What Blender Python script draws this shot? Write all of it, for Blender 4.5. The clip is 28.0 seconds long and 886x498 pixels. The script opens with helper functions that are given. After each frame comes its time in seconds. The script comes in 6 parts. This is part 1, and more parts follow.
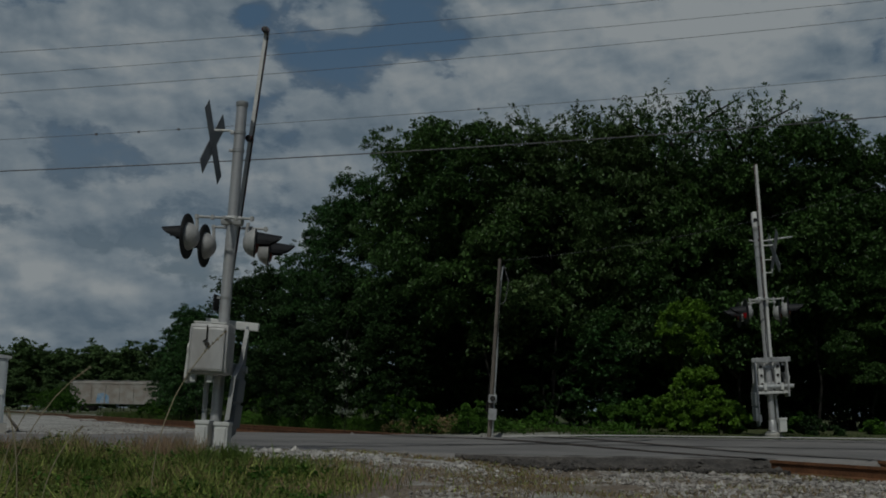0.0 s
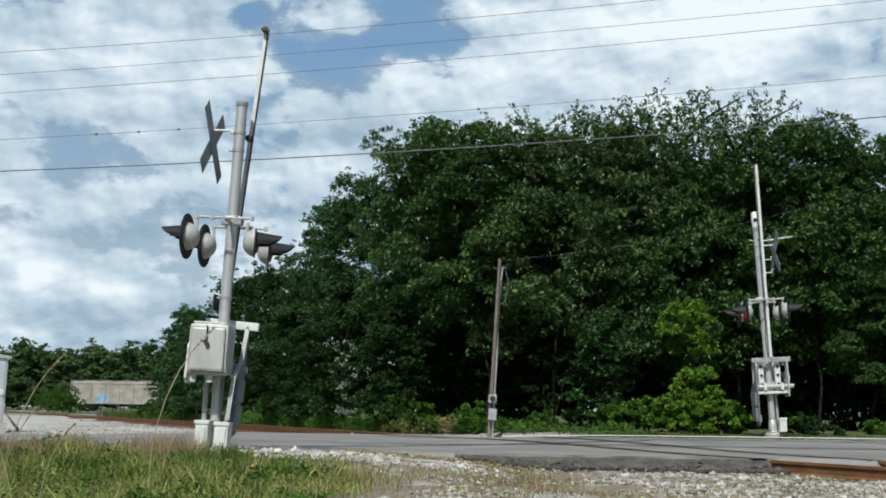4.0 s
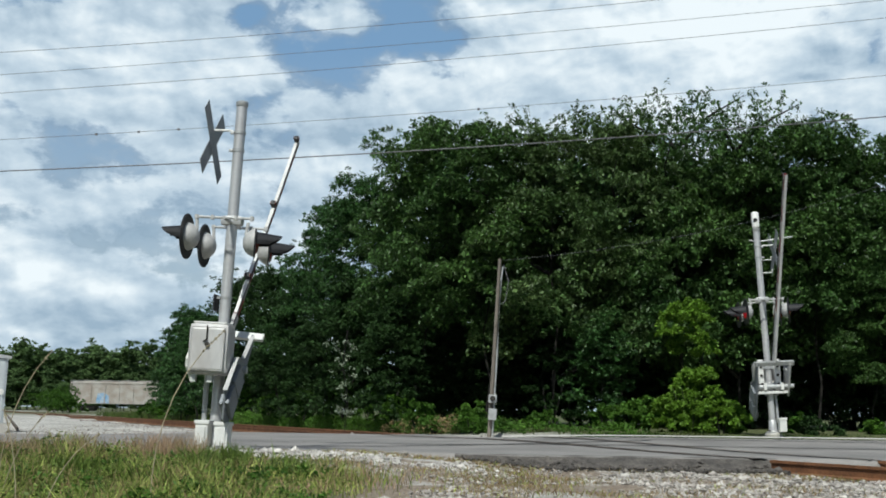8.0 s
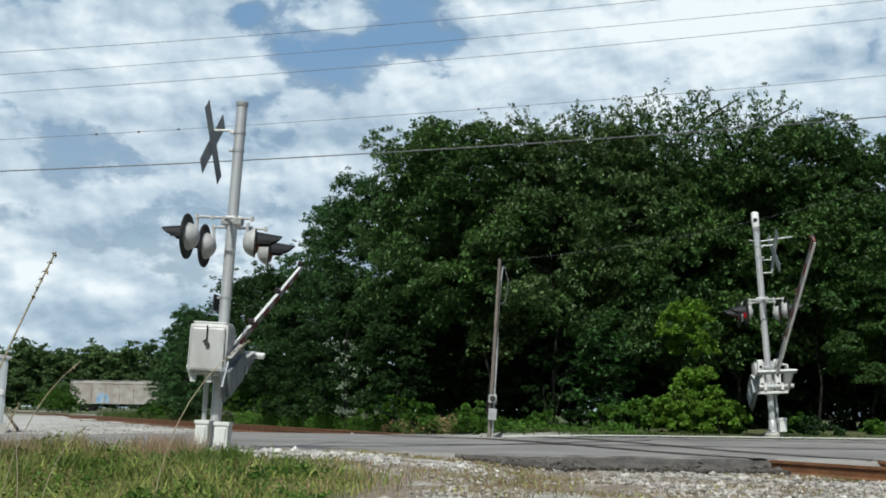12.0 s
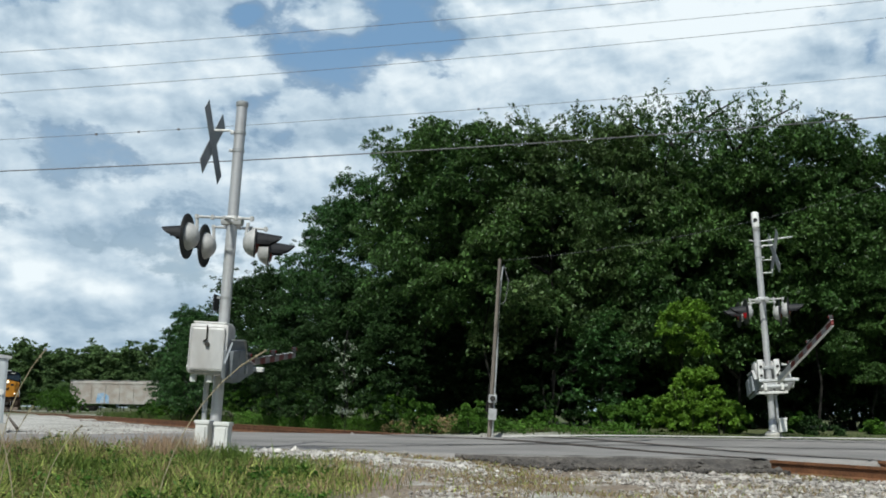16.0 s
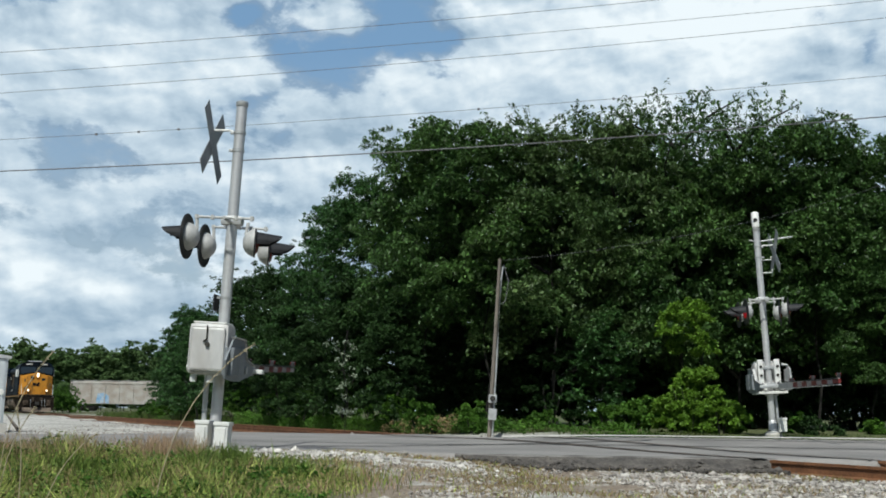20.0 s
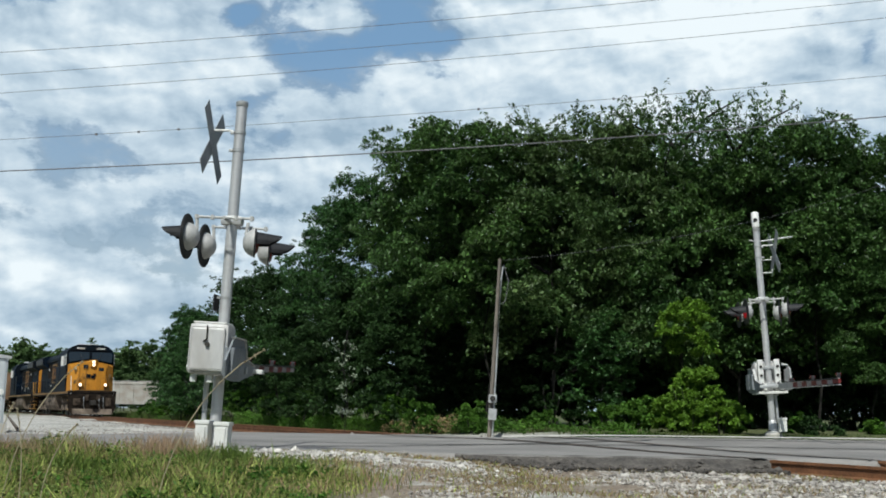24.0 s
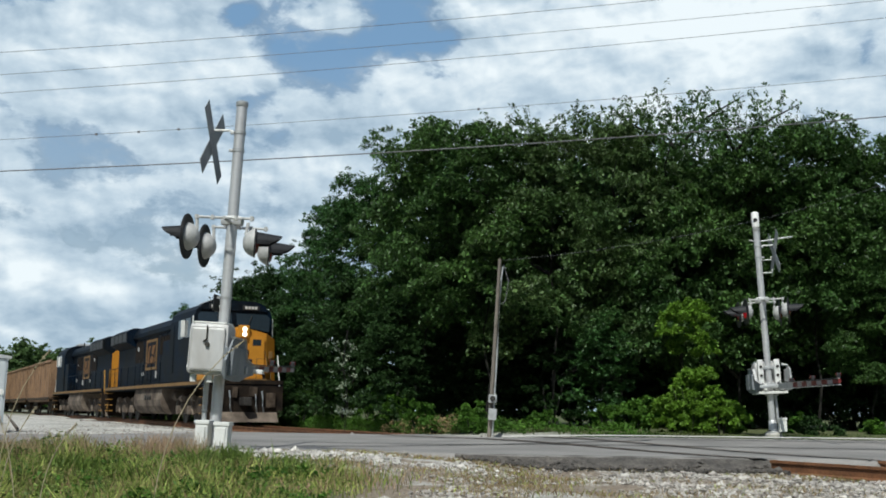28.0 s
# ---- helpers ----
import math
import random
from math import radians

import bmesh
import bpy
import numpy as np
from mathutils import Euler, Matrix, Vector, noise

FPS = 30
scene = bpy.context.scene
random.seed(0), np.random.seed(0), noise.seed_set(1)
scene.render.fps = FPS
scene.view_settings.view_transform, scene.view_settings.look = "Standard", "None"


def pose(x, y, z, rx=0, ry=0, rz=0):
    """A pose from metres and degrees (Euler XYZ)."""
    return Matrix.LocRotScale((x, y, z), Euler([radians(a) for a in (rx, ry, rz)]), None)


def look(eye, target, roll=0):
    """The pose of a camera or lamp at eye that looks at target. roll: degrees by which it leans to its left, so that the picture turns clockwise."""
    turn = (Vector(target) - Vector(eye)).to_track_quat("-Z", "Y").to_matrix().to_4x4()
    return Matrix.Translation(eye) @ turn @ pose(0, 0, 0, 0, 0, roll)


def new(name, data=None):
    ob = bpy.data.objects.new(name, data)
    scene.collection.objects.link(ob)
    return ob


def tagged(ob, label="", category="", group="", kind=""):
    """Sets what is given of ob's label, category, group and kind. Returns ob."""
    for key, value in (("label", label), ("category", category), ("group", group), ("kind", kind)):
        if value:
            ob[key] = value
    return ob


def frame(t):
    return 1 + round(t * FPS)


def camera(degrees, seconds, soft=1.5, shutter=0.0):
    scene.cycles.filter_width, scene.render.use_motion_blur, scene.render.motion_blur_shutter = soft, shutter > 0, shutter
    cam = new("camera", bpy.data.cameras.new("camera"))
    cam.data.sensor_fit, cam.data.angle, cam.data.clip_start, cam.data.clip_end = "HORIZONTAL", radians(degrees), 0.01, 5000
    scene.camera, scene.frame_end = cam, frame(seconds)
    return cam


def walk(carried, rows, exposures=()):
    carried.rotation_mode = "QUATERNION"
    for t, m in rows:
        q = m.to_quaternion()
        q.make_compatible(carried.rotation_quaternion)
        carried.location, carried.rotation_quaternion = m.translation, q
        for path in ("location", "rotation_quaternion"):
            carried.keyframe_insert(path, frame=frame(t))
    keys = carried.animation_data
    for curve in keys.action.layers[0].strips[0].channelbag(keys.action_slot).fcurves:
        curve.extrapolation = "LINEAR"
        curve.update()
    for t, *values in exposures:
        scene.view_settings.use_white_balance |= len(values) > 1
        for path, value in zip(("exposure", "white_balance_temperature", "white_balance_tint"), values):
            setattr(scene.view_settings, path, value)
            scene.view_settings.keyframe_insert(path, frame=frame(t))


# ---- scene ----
cam = camera(44.84, 28.0, soft=1.8)
CAMERA_POSE = pose(0, 0, 0.6, 98.59, 0, 0) @ pose(0, 0, 0, 0, 0, 0.69)
walk(cam, [(0.0, CAMERA_POSE), (28.0, CAMERA_POSE)],
     exposures=[(t, e, 6150, 4) for t, e in ((0.0, -1.95), (0.3, -1.2), (0.6, -0.55), (1.0, 0.0), (28.0, 0.0))])

# ---- light ----
SUN_DIR = Vector((-0.18, -0.60, 0.78)).normalized()
world = bpy.data.worlds.new("sky")
scene.world = world
world.use_nodes = True
wn, wl = world.node_tree.nodes, world.node_tree.links
wn.clear()
w_out, w_bg, w_sky = wn.new("ShaderNodeOutputWorld"), wn.new("ShaderNodeBackground"), wn.new("ShaderNodeTexSky")
w_sky.sky_type = "NISHITA"
w_sky.sun_disc = False
w_sky.sun_elevation = math.asin(SUN_DIR.z)
w_sky.sun_rotation = math.atan2(SUN_DIR.x, SUN_DIR.y)
w_bg.inputs["Strength"].default_value = 0.06
wl.new(w_sky.outputs[0], w_bg.inputs["Color"])
wl.new(w_bg.outputs[0], w_out.inputs["Surface"])
sun = new("sun", bpy.data.lights.new("sun", "SUN"))
sun.data.energy, sun.data.angle, sun.data.color = 4.0, radians(0.6), (1.0, 0.95, 0.87)
sun.matrix_world = look(SUN_DIR * 50, (0, 0, 0))


# ---- materials ----
def mat(name, color, rough=0.6, metal=0.0, var=0.25, scale=6.0, bump=0.15, color2=None, rnd=0.0, fine=60.0, emit=None,
        trans=0.0, stretch=(1, 1, 1), spec=0.5):
    """A surface with two scales of variation, a fine bump and, for repeats, a random shift of value."""
    m = bpy.data.materials.new(name)
    m.use_nodes = True
    n, l = m.node_tree.nodes, m.node_tree.links
    b = n["Principled BSDF"]
    b.inputs["Roughness"].default_value = rough
    b.inputs["Metallic"].default_value = metal
    b.inputs["Specular IOR Level"].default_value = spec
    tc = n.new("ShaderNodeTexCoord")
    mp = n.new("ShaderNodeMapping")
    mp.inputs["Scale"].default_value = stretch
    l.new(tc.outputs["Object"], mp.inputs["Vector"])
    big, small = n.new("ShaderNodeTexNoise"), n.new("ShaderNodeTexNoise")
    big.inputs["Scale"].default_value, small.inputs["Scale"].default_value = scale, fine
    big.inputs["Detail"].default_value, small.inputs["Detail"].default_value = 5.0, 4.0
    for t in (big, small):
        l.new(mp.outputs[0], t.inputs["Vector"])
    ramp = n.new("ShaderNodeValToRGB")
    c2 = color2 or tuple(c * (1 - var) for c in color)
    ramp.color_ramp.elements[0].position, ramp.color_ramp.elements[1].position = 0.35, 0.65
    ramp.color_ramp.elements[0].color, ramp.color_ramp.elements[1].color = (*c2, 1), (*color, 1)
    l.new(big.outputs["Fac"], ramp.inputs[0])
    hsv = n.new("ShaderNodeHueSaturation")
    mr = n.new("ShaderNodeMapRange")
    mr.inputs["From Min"].default_value, mr.inputs["From Max"].default_value = 0.3, 0.7
    mr.inputs["To Min"].default_value, mr.inputs["To Max"].default_value = 1 - var * 0.6, 1 + var * 0.6
    l.new(small.outputs["Fac"], mr.inputs["Value"])
    if rnd:
        oi = n.new("ShaderNodeObjectInfo") if rnd > 0 else n.new("ShaderNodeNewGeometry")
        mr2 = n.new("ShaderNodeMapRange")
        mr2.inputs["To Min"].default_value, mr2.inputs["To Max"].default_value = 1 - abs(rnd), 1 + abs(rnd)
        l.new(oi.outputs["Random" if rnd > 0 else "Random Per Island"], mr2.inputs["Value"])
        mul = n.new("ShaderNodeMath")
        mul.operation = "MULTIPLY"
        l.new(mr.outputs[0], mul.inputs[0])
        l.new(mr2.outputs[0], mul.inputs[1])
        l.new(mul.outputs[0], hsv.inputs["Value"])
    else:
        l.new(mr.outputs[0], hsv.inputs["Value"])
    l.new(ramp.outputs[0], hsv.inputs["Color"])
    l.new(hsv.outputs[0], b.inputs["Base Color"])
    if bump:
        bp = n.new("ShaderNodeBump")
        bp.inputs["Strength"].default_value, bp.inputs["Distance"].default_value = bump, 0.02
        l.new(small.outputs["Fac"], bp.inputs["Height"])
        l.new(bp.outputs[0], b.inputs["Normal"])
    if emit:
        b.inputs["Emission Color"].default_value = (*emit[:3], 1)
        b.inputs["Emission Strength"].default_value = emit[3]
    if trans:
        tr = n.new("ShaderNodeBsdfTranslucent")
        mx = n.new("ShaderNodeMixShader")
        mx.inputs[0].default_value = trans
        l.new(hsv.outputs[0], tr.inputs["Color"])
        l.new(b.outputs[0], mx.inputs[1])
        l.new(tr.outputs[0], mx.inputs[2])
        l.new(mx.outputs[0], n["Material Output"].inputs["Surface"])
    return m


M = dict(
    asphalt=mat("asphalt", (0.285, 0.272, 0.258), 0.9, var=0.28, scale=0.7, fine=45, bump=0.3, color2=(0.205, 0.197, 0.188)),
    asphalt_edge=mat("asphalt_edge", (0.12, 0.108, 0.095), 0.95, var=0.55, scale=5, fine=22, bump=1.0, color2=(0.06, 0.055, 0.05)),
    tar=mat("tar", (0.03, 0.03, 0.03), 0.6, var=0.3, scale=3),
    white_line=mat("line_paint", (0.6, 0.6, 0.57), 0.8, var=0.3, scale=5),
    concrete=mat("concrete", (0.5, 0.48, 0.44), 0.9, var=0.25, scale=4, bump=0.3),
    shoulder=mat("pale_shoulder", (0.66, 0.64, 0.6), 0.95, var=0.2, scale=2, bump=0.3),
    rail=mat("rail_rust", (0.22, 0.10, 0.045), 0.8, 0.2, var=0.35, scale=3, fine=30, bump=0.3),
    rail_top=mat("rail_top", (0.3, 0.22, 0.17), 0.45, 0.7, var=0.3, scale=8),
    sleeper=mat("sleeper_wood", (0.11, 0.085, 0.065), 0.9, var=0.4, scale=3, bump=0.4, rnd=0.3),
    stone=mat("ballast_stone", (0.46, 0.435, 0.395), 0.9, var=0.25, scale=9, bump=0.3, rnd=-0.45, color2=(0.26, 0.235, 0.21)),
    stone_white=mat("white_stone", (0.53, 0.505, 0.465), 0.9, var=0.2, scale=9, bump=0.3, rnd=-0.35),
    alu=mat("silver_paint", (0.60, 0.60, 0.60), 0.40, 0.45, var=0.10, scale=1.6, fine=14, bump=0.006),
    cast=mat("stained_silver_casting", (0.60, 0.60, 0.595), 0.5, 0.2, var=0.16, scale=2.2, fine=11, bump=0.01, color2=(0.47, 0.45, 0.43), stretch=(1, 1, 0.45)),
    galv=mat("galvanised_steel", (0.5, 0.51, 0.51), 0.5, 0.5, var=0.2, scale=5, fine=30, bump=0.08),
    plate_grey=mat("plate_grey", (0.24, 0.26, 0.28), 0.55, 0.2, var=0.2, scale=4, bump=0.05),
    cabinet_grey=mat("cabinet_grey", (0.52, 0.56, 0.58), 0.5, 0.1, var=0.12, scale=2, bump=0.03),
    lamp_grey=mat("lamp_grey", (0.52, 0.52, 0.51), 0.6, 0.1, var=0.2, scale=6, bump=0.05),
    white=mat("white_enamel", (0.76, 0.76, 0.73), 0.45, var=0.12, scale=4, bump=0.05),
    black=mat("black_paint", (0.02, 0.02, 0.022), 0.5, var=0.3, scale=5, bump=0.05),
    hood=mat("grey_black_hood", (0.022, 0.023, 0.026), 0.6, spec=0.3, var=0.3, scale=5, bump=0.05),
    dark_steel=mat("dark_steel", (0.06, 0.055, 0.05), 0.6, 0.5, var=0.3, scale=8),
    sign_back=mat("sign_back", (0.30, 0.32, 0.34), 0.55, 0.2, var=0.2, scale=5),
    sign_face=mat("sign_face", (0.8, 0.8, 0.78), 0.4, var=0.1, scale=5),
    red=mat("reflective_red", (0.17, 0.018, 0.015), 0.5, var=0.25, scale=6),
    arm_white=mat("arm_white", (0.74, 0.74, 0.72), 0.5, var=0.15, scale=5),
    # the arm's white darkened for the shade on its stripe faces
    arm_shaded=mat("arm_shaded_white", (0.33, 0.31, 0.30), 0.6, var=0.3, scale=4),
    lens=mat("red_lens", (0.10, 0.006, 0.008), 0.2, var=0.1),
    lens_lit=mat("red_lens_lit", (0.35, 0.01, 0.012), 0.2, var=0.1, emit=(0.5, 0.0, 0.02, 0.22)),
    wood=mat("weathered_pole", (0.21, 0.185, 0.155), 0.9, var=0.35, scale=4, fine=40, bump=0.4, stretch=(1, 1, 0.08)),
    cable=mat("cable", (0.15, 0.15, 0.16), 0.6, var=0.1),
    bark=mat("bark", (0.017, 0.015, 0.012), 0.95, var=0.4, scale=4, bump=0.5, stretch=(1, 1, 0.3)),
    leaf=mat("leaf_dark", (0.048, 0.112, 0.028), 0.45, var=0.25, scale=0.35, bump=0, color2=(0.031, 0.082, 0.020), rnd=-0.65, trans=0.18, spec=0.3),
    # leaf green darkened to put the wood's shade into the colour
    leaf_shaded=mat("leaf_shade_green", (0.030, 0.066, 0.018), 0.6, var=0.3, scale=0.5, bump=0, rnd=-0.5, trans=0.12, spec=0.15),
    # paler green, with the haze of distance mixed into the leaf colour
    leaf_hazed=mat("leaf_hazed", (0.125, 0.205, 0.075), 0.7, var=0.25, scale=0.3, bump=0, rnd=-0.4, trans=0.25, spec=0.1),
    leaf_light=mat("leaf_light", (0.15, 0.28, 0.03), 0.5, var=0.2, scale=1.0, bump=0, rnd=-0.35, trans=0.3, spec=0.25),
    leaf_bush=mat("leaf_bush", (0.075, 0.17, 0.022), 0.55, var=0.25, scale=0.8, bump=0, rnd=-0.4, trans=0.3, spec=0.25),
    grass=mat("grass_green", (0.43, 0.48, 0.135), 0.6, var=0.4, scale=0.9, bump=0, color2=(0.13, 0.175, 0.04), rnd=-0.65, trans=0.3, spec=0.2),
    verge=mat("verge_green", (0.055, 0.115, 0.02), 0.6, var=0.3, scale=0.6, bump=0, color2=(0.085, 0.10, 0.03), rnd=-0.5, trans=0.3, spec=0.2),
    weed=mat("weed_green", (0.17, 0.25, 0.05), 0.55, var=0.3, scale=1.2, bump=0, rnd=-0.5, trans=0.3, spec=0.25),
    leaf_olive=mat("leaf_olive", (0.067, 0.130, 0.030), 0.48, var=0.25, scale=0.35, bump=0, color2=(0.042, 0.094, 0.023), rnd=-0.65, trans=0.2, spec=0.3),
    leaf_sage=mat("leaf_sage", (0.092, 0.146, 0.046), 0.5, var=0.25, scale=0.4, bump=0, color2=(0.044, 0.090, 0.024), rnd=-0.6, trans=0.25, spec=0.3),
    leaf_pale=mat("leaf_pale", (0.30, 0.36, 0.26), 0.5, var=0.2, scale=1.5, bump=0, rnd=-0.5, trans=0.3, spec=0.3),
    leaf_bright=mat("leaf_bright", (0.10, 0.215, 0.028), 0.5, var=0.25, scale=1.0, bump=0, rnd=-0.4, trans=0.3, spec=0.25),
    straw=mat("pale_straw", (0.52, 0.45, 0.31), 0.8, var=0.2, scale=3, bump=0, trans=0.2, spec=0.2),
    seed=mat("seed_heads", (0.42, 0.29, 0.20), 0.8, var=0.3, scale=1.5, bump=0, color2=(0.30, 0.24, 0.13), rnd=-0.4, trans=0.2, spec=0.2),
    dry=mat("grass_dry", (0.34, 0.26, 0.14), 0.8, var=0.3, scale=1.5, bump=0, color2=(0.24, 0.17, 0.09), rnd=-0.4, trans=0.2, spec=0.2),
)


# ---- mesh helpers ----
def box(bm, lo, hi, bevel=0.0, m=None):
    r = bmesh.ops.create_cube(bm, size=1.0)
    vs = r["verts"]
    for v in vs:
        for i in range(3):
            v.co[i] = lo[i] + (v.co[i] + 0.5) * (hi[i] - lo[i])
    if bevel:
        es = list({e for v in vs for e in v.link_edges})
        rb = bmesh.ops.bevel(bm, geom=es, offset=bevel, segments=2, affect="EDGES", profile=0.6)
        vs = list({v for f in rb["faces"] for v in f.verts} | {v for v in vs if v.is_valid})
    if m is not None:
        bmesh.ops.transform(bm, matrix=m, verts=[v for v in vs if v.is_valid])
    return bm


def tube(bm, a, b, r1, r2=None, seg=12, caps=True):
    a, b = Vector(a), Vector(b)
    d = b - a
    q = d.to_track_quat("Z", "Y").to_matrix().to_4x4()
    bmesh.ops.create_cone(bm, cap_ends=caps, segments=seg, radius1=r1, radius2=r1 if r2 is None else r2, depth=d.length,
                          matrix=Matrix.Translation((a + b) / 2) @ q)
    return bm


def pipe(bm, pts, r, seg=6):
    """A bent tube along points."""
    pts = [Vector(p) for p in pts]
    rings = []
    for i, p in enumerate(pts):
        d = (pts[min(i + 1, len(pts) - 1)] - pts[max(i - 1, 0)]).normalized()
        q = d.to_track_quat("Z", "Y")
        rings.append([bm.verts.new(p + q @ Vector((math.cos(k * math.tau / seg) * r, math.sin(k * math.tau / seg) * r, 0)))
                      for k in range(seg)])
    for A, B in zip(rings, rings[1:]):
        for k in range(seg):
            bm.faces.new((A[k], A[(k + 1) % seg], B[(k + 1) % seg], B[k]))
    bm.faces.new(rings[0][::-1])
    bm.faces.new(rings[-1])
    return bm


def lathe(bm, profile, m, seg=24):
    """Turned shape about local z: profile of (radius, z)."""
    rings = [[bm.verts.new(m @ Vector((r * math.cos(k * math.tau / seg), r * math.sin(k * math.tau / seg), z))) for k in range(seg)]
             for r, z in profile]
    for A, B in zip(rings, rings[1:]):
        for k in range(seg):
            bm.faces.new((A[k], A[(k + 1) % seg], B[(k + 1) % seg], B[k]))
    bm.faces.new(rings[0][::-1])
    bm.faces.new(rings[-1])
    return bm


def prism(bm, outline, lo, hi, axis=1):
    """An outline of (a, b) pulled from lo to hi along an axis (1: outline in x-z, pulled along y; 0: y-z; 2: x-y)."""
    def at(p, w):
        return {0: (w, p[0], p[1]), 1: (p[0], w, p[1]), 2: (p[0], p[1], w)}[axis]
    A = [bm.verts.new(at(p, lo)) for p in outline]
    B = [bm.verts.new(at(p, hi)) for p in outline]
    n = len(outline)
    bm.faces.new(A)
    bm.faces.new(B[::-1])
    for k in range(n):
        bm.faces.new((A[k], B[k], B[(k + 1) % n], A[(k + 1) % n]))
    return bm


def mesh_of(name, bm, material, smooth=False):
    bmesh.ops.recalc_face_normals(bm, faces=bm.faces)
    me = bpy.data.meshes.new(name)
    bm.to_mesh(me)
    bm.free()
    for mm in (material if isinstance(material, (list, tuple)) else [material]):
        me.materials.append(mm)
    if smooth:
        me.polygons.foreach_set("use_smooth", [True] * len(me.polygons))
        me.set_sharp_from_angle(angle=radians(40))
    return me


def part(name, bm, material, parent, label="", smooth=False):
    ob = new(name, mesh_of(name, bm, material, smooth))
    if parent is not None:
        ob.parent = parent
    return tagged(ob, label) if label else ob


def thing(name, label, category, m=None, group="", kind=""):
    ob = new(name)
    ob.empty_display_size = 0.2
    if m is not None:
        ob.matrix_basis = m
    return tagged(ob, label, category, group, kind)


def raw_mesh(name, verts, faces, material, smooth=False):
    me = bpy.data.meshes.new(name)
    me.from_pydata(verts, [], faces)
    me.materials.append(material)
    if smooth:
        me.polygons.foreach_set("use_smooth", [True] * len(me.polygons))
    return me


def smooth01(a, b, x):
    t = min(1.0, max(0.0, (x - a) / (b - a)))
    return t * t * (3 - 2 * t)


# ---- plan ----
TRACK_TAN = 0.5                      # the track's centre line: x = 12.7 - 0.5 y
TRACK_U = Vector((0.4472, -0.8944, 0))   # the way in which the train goes
TRACK_N = Vector((0.8944, 0.4472, 0))
GAUGE = 0.755


def track_x(y):
    return 12.7 - TRACK_TAN * y


def track_off(x, y):
    return (x - track_x(y)) * 0.8944


def road_near(x):
    """The edge of the road on the camera's side."""
    return 15.2 + 1.1 * smooth01(2.0, -4.0, x) if x < 2 else 15.2 - 0.05 * (x - 2)


def road_far(x):
    """The far edge, with the wide apron where the track leaves the road."""
    return 22.9 - 0.04 * x + 4.4 * smooth01(-8.0, -5.0, x) * smooth01(1.6, -0.6, x)


def road_z(x, y):
    return 0.115 * smooth01(16.0, 23.0, y) * smooth01(-2.0, 4.0, x) + 0.02 * smooth01(1.0, -5.0, x) - 0.06 * smooth01(-7, -25, x)


def ground_z(x, y):
    near, far = road_near(x), road_far(x)
    off = abs(track_off(x, y))
    z = -0.04
    if y < near:
        z = -0.17 + 0.20 * smooth01(1.6, -1.2, x) * smooth01(10.5, 13.8, y)
        z += (road_z(x, near) - 0.05 - z) * smooth01(near - 0.35, near + 0.2, y)
        z += 0.03 * noise.noise((x * 0.9, y * 0.9, 0.0)) + 0.015 * noise.noise((x * 3, y * 3, 1.0))
    elif y <= far:
        z = road_z(x, y) - 0.06
    else:
        z = road_z(x, min(far, 24.0)) - 0.15 * smooth01(2, -2, x) - 0.02 + (0.04 * smooth01(-2, 3, x) + 0.05 * noise.noise((x * 0.5, y * 0.5, 3.0))) * smooth01(far, far + 3, y)
        z = z * smooth01(90, 30, y) - 0.05 * smooth01(30, 90, y)
    if off < 2.6 and not near - 0.3 < y < far:
        z += (-0.2 - z) * smooth01(2.6, 1.4, off) * (1.0 if y > 15 else 0.6)
    return z


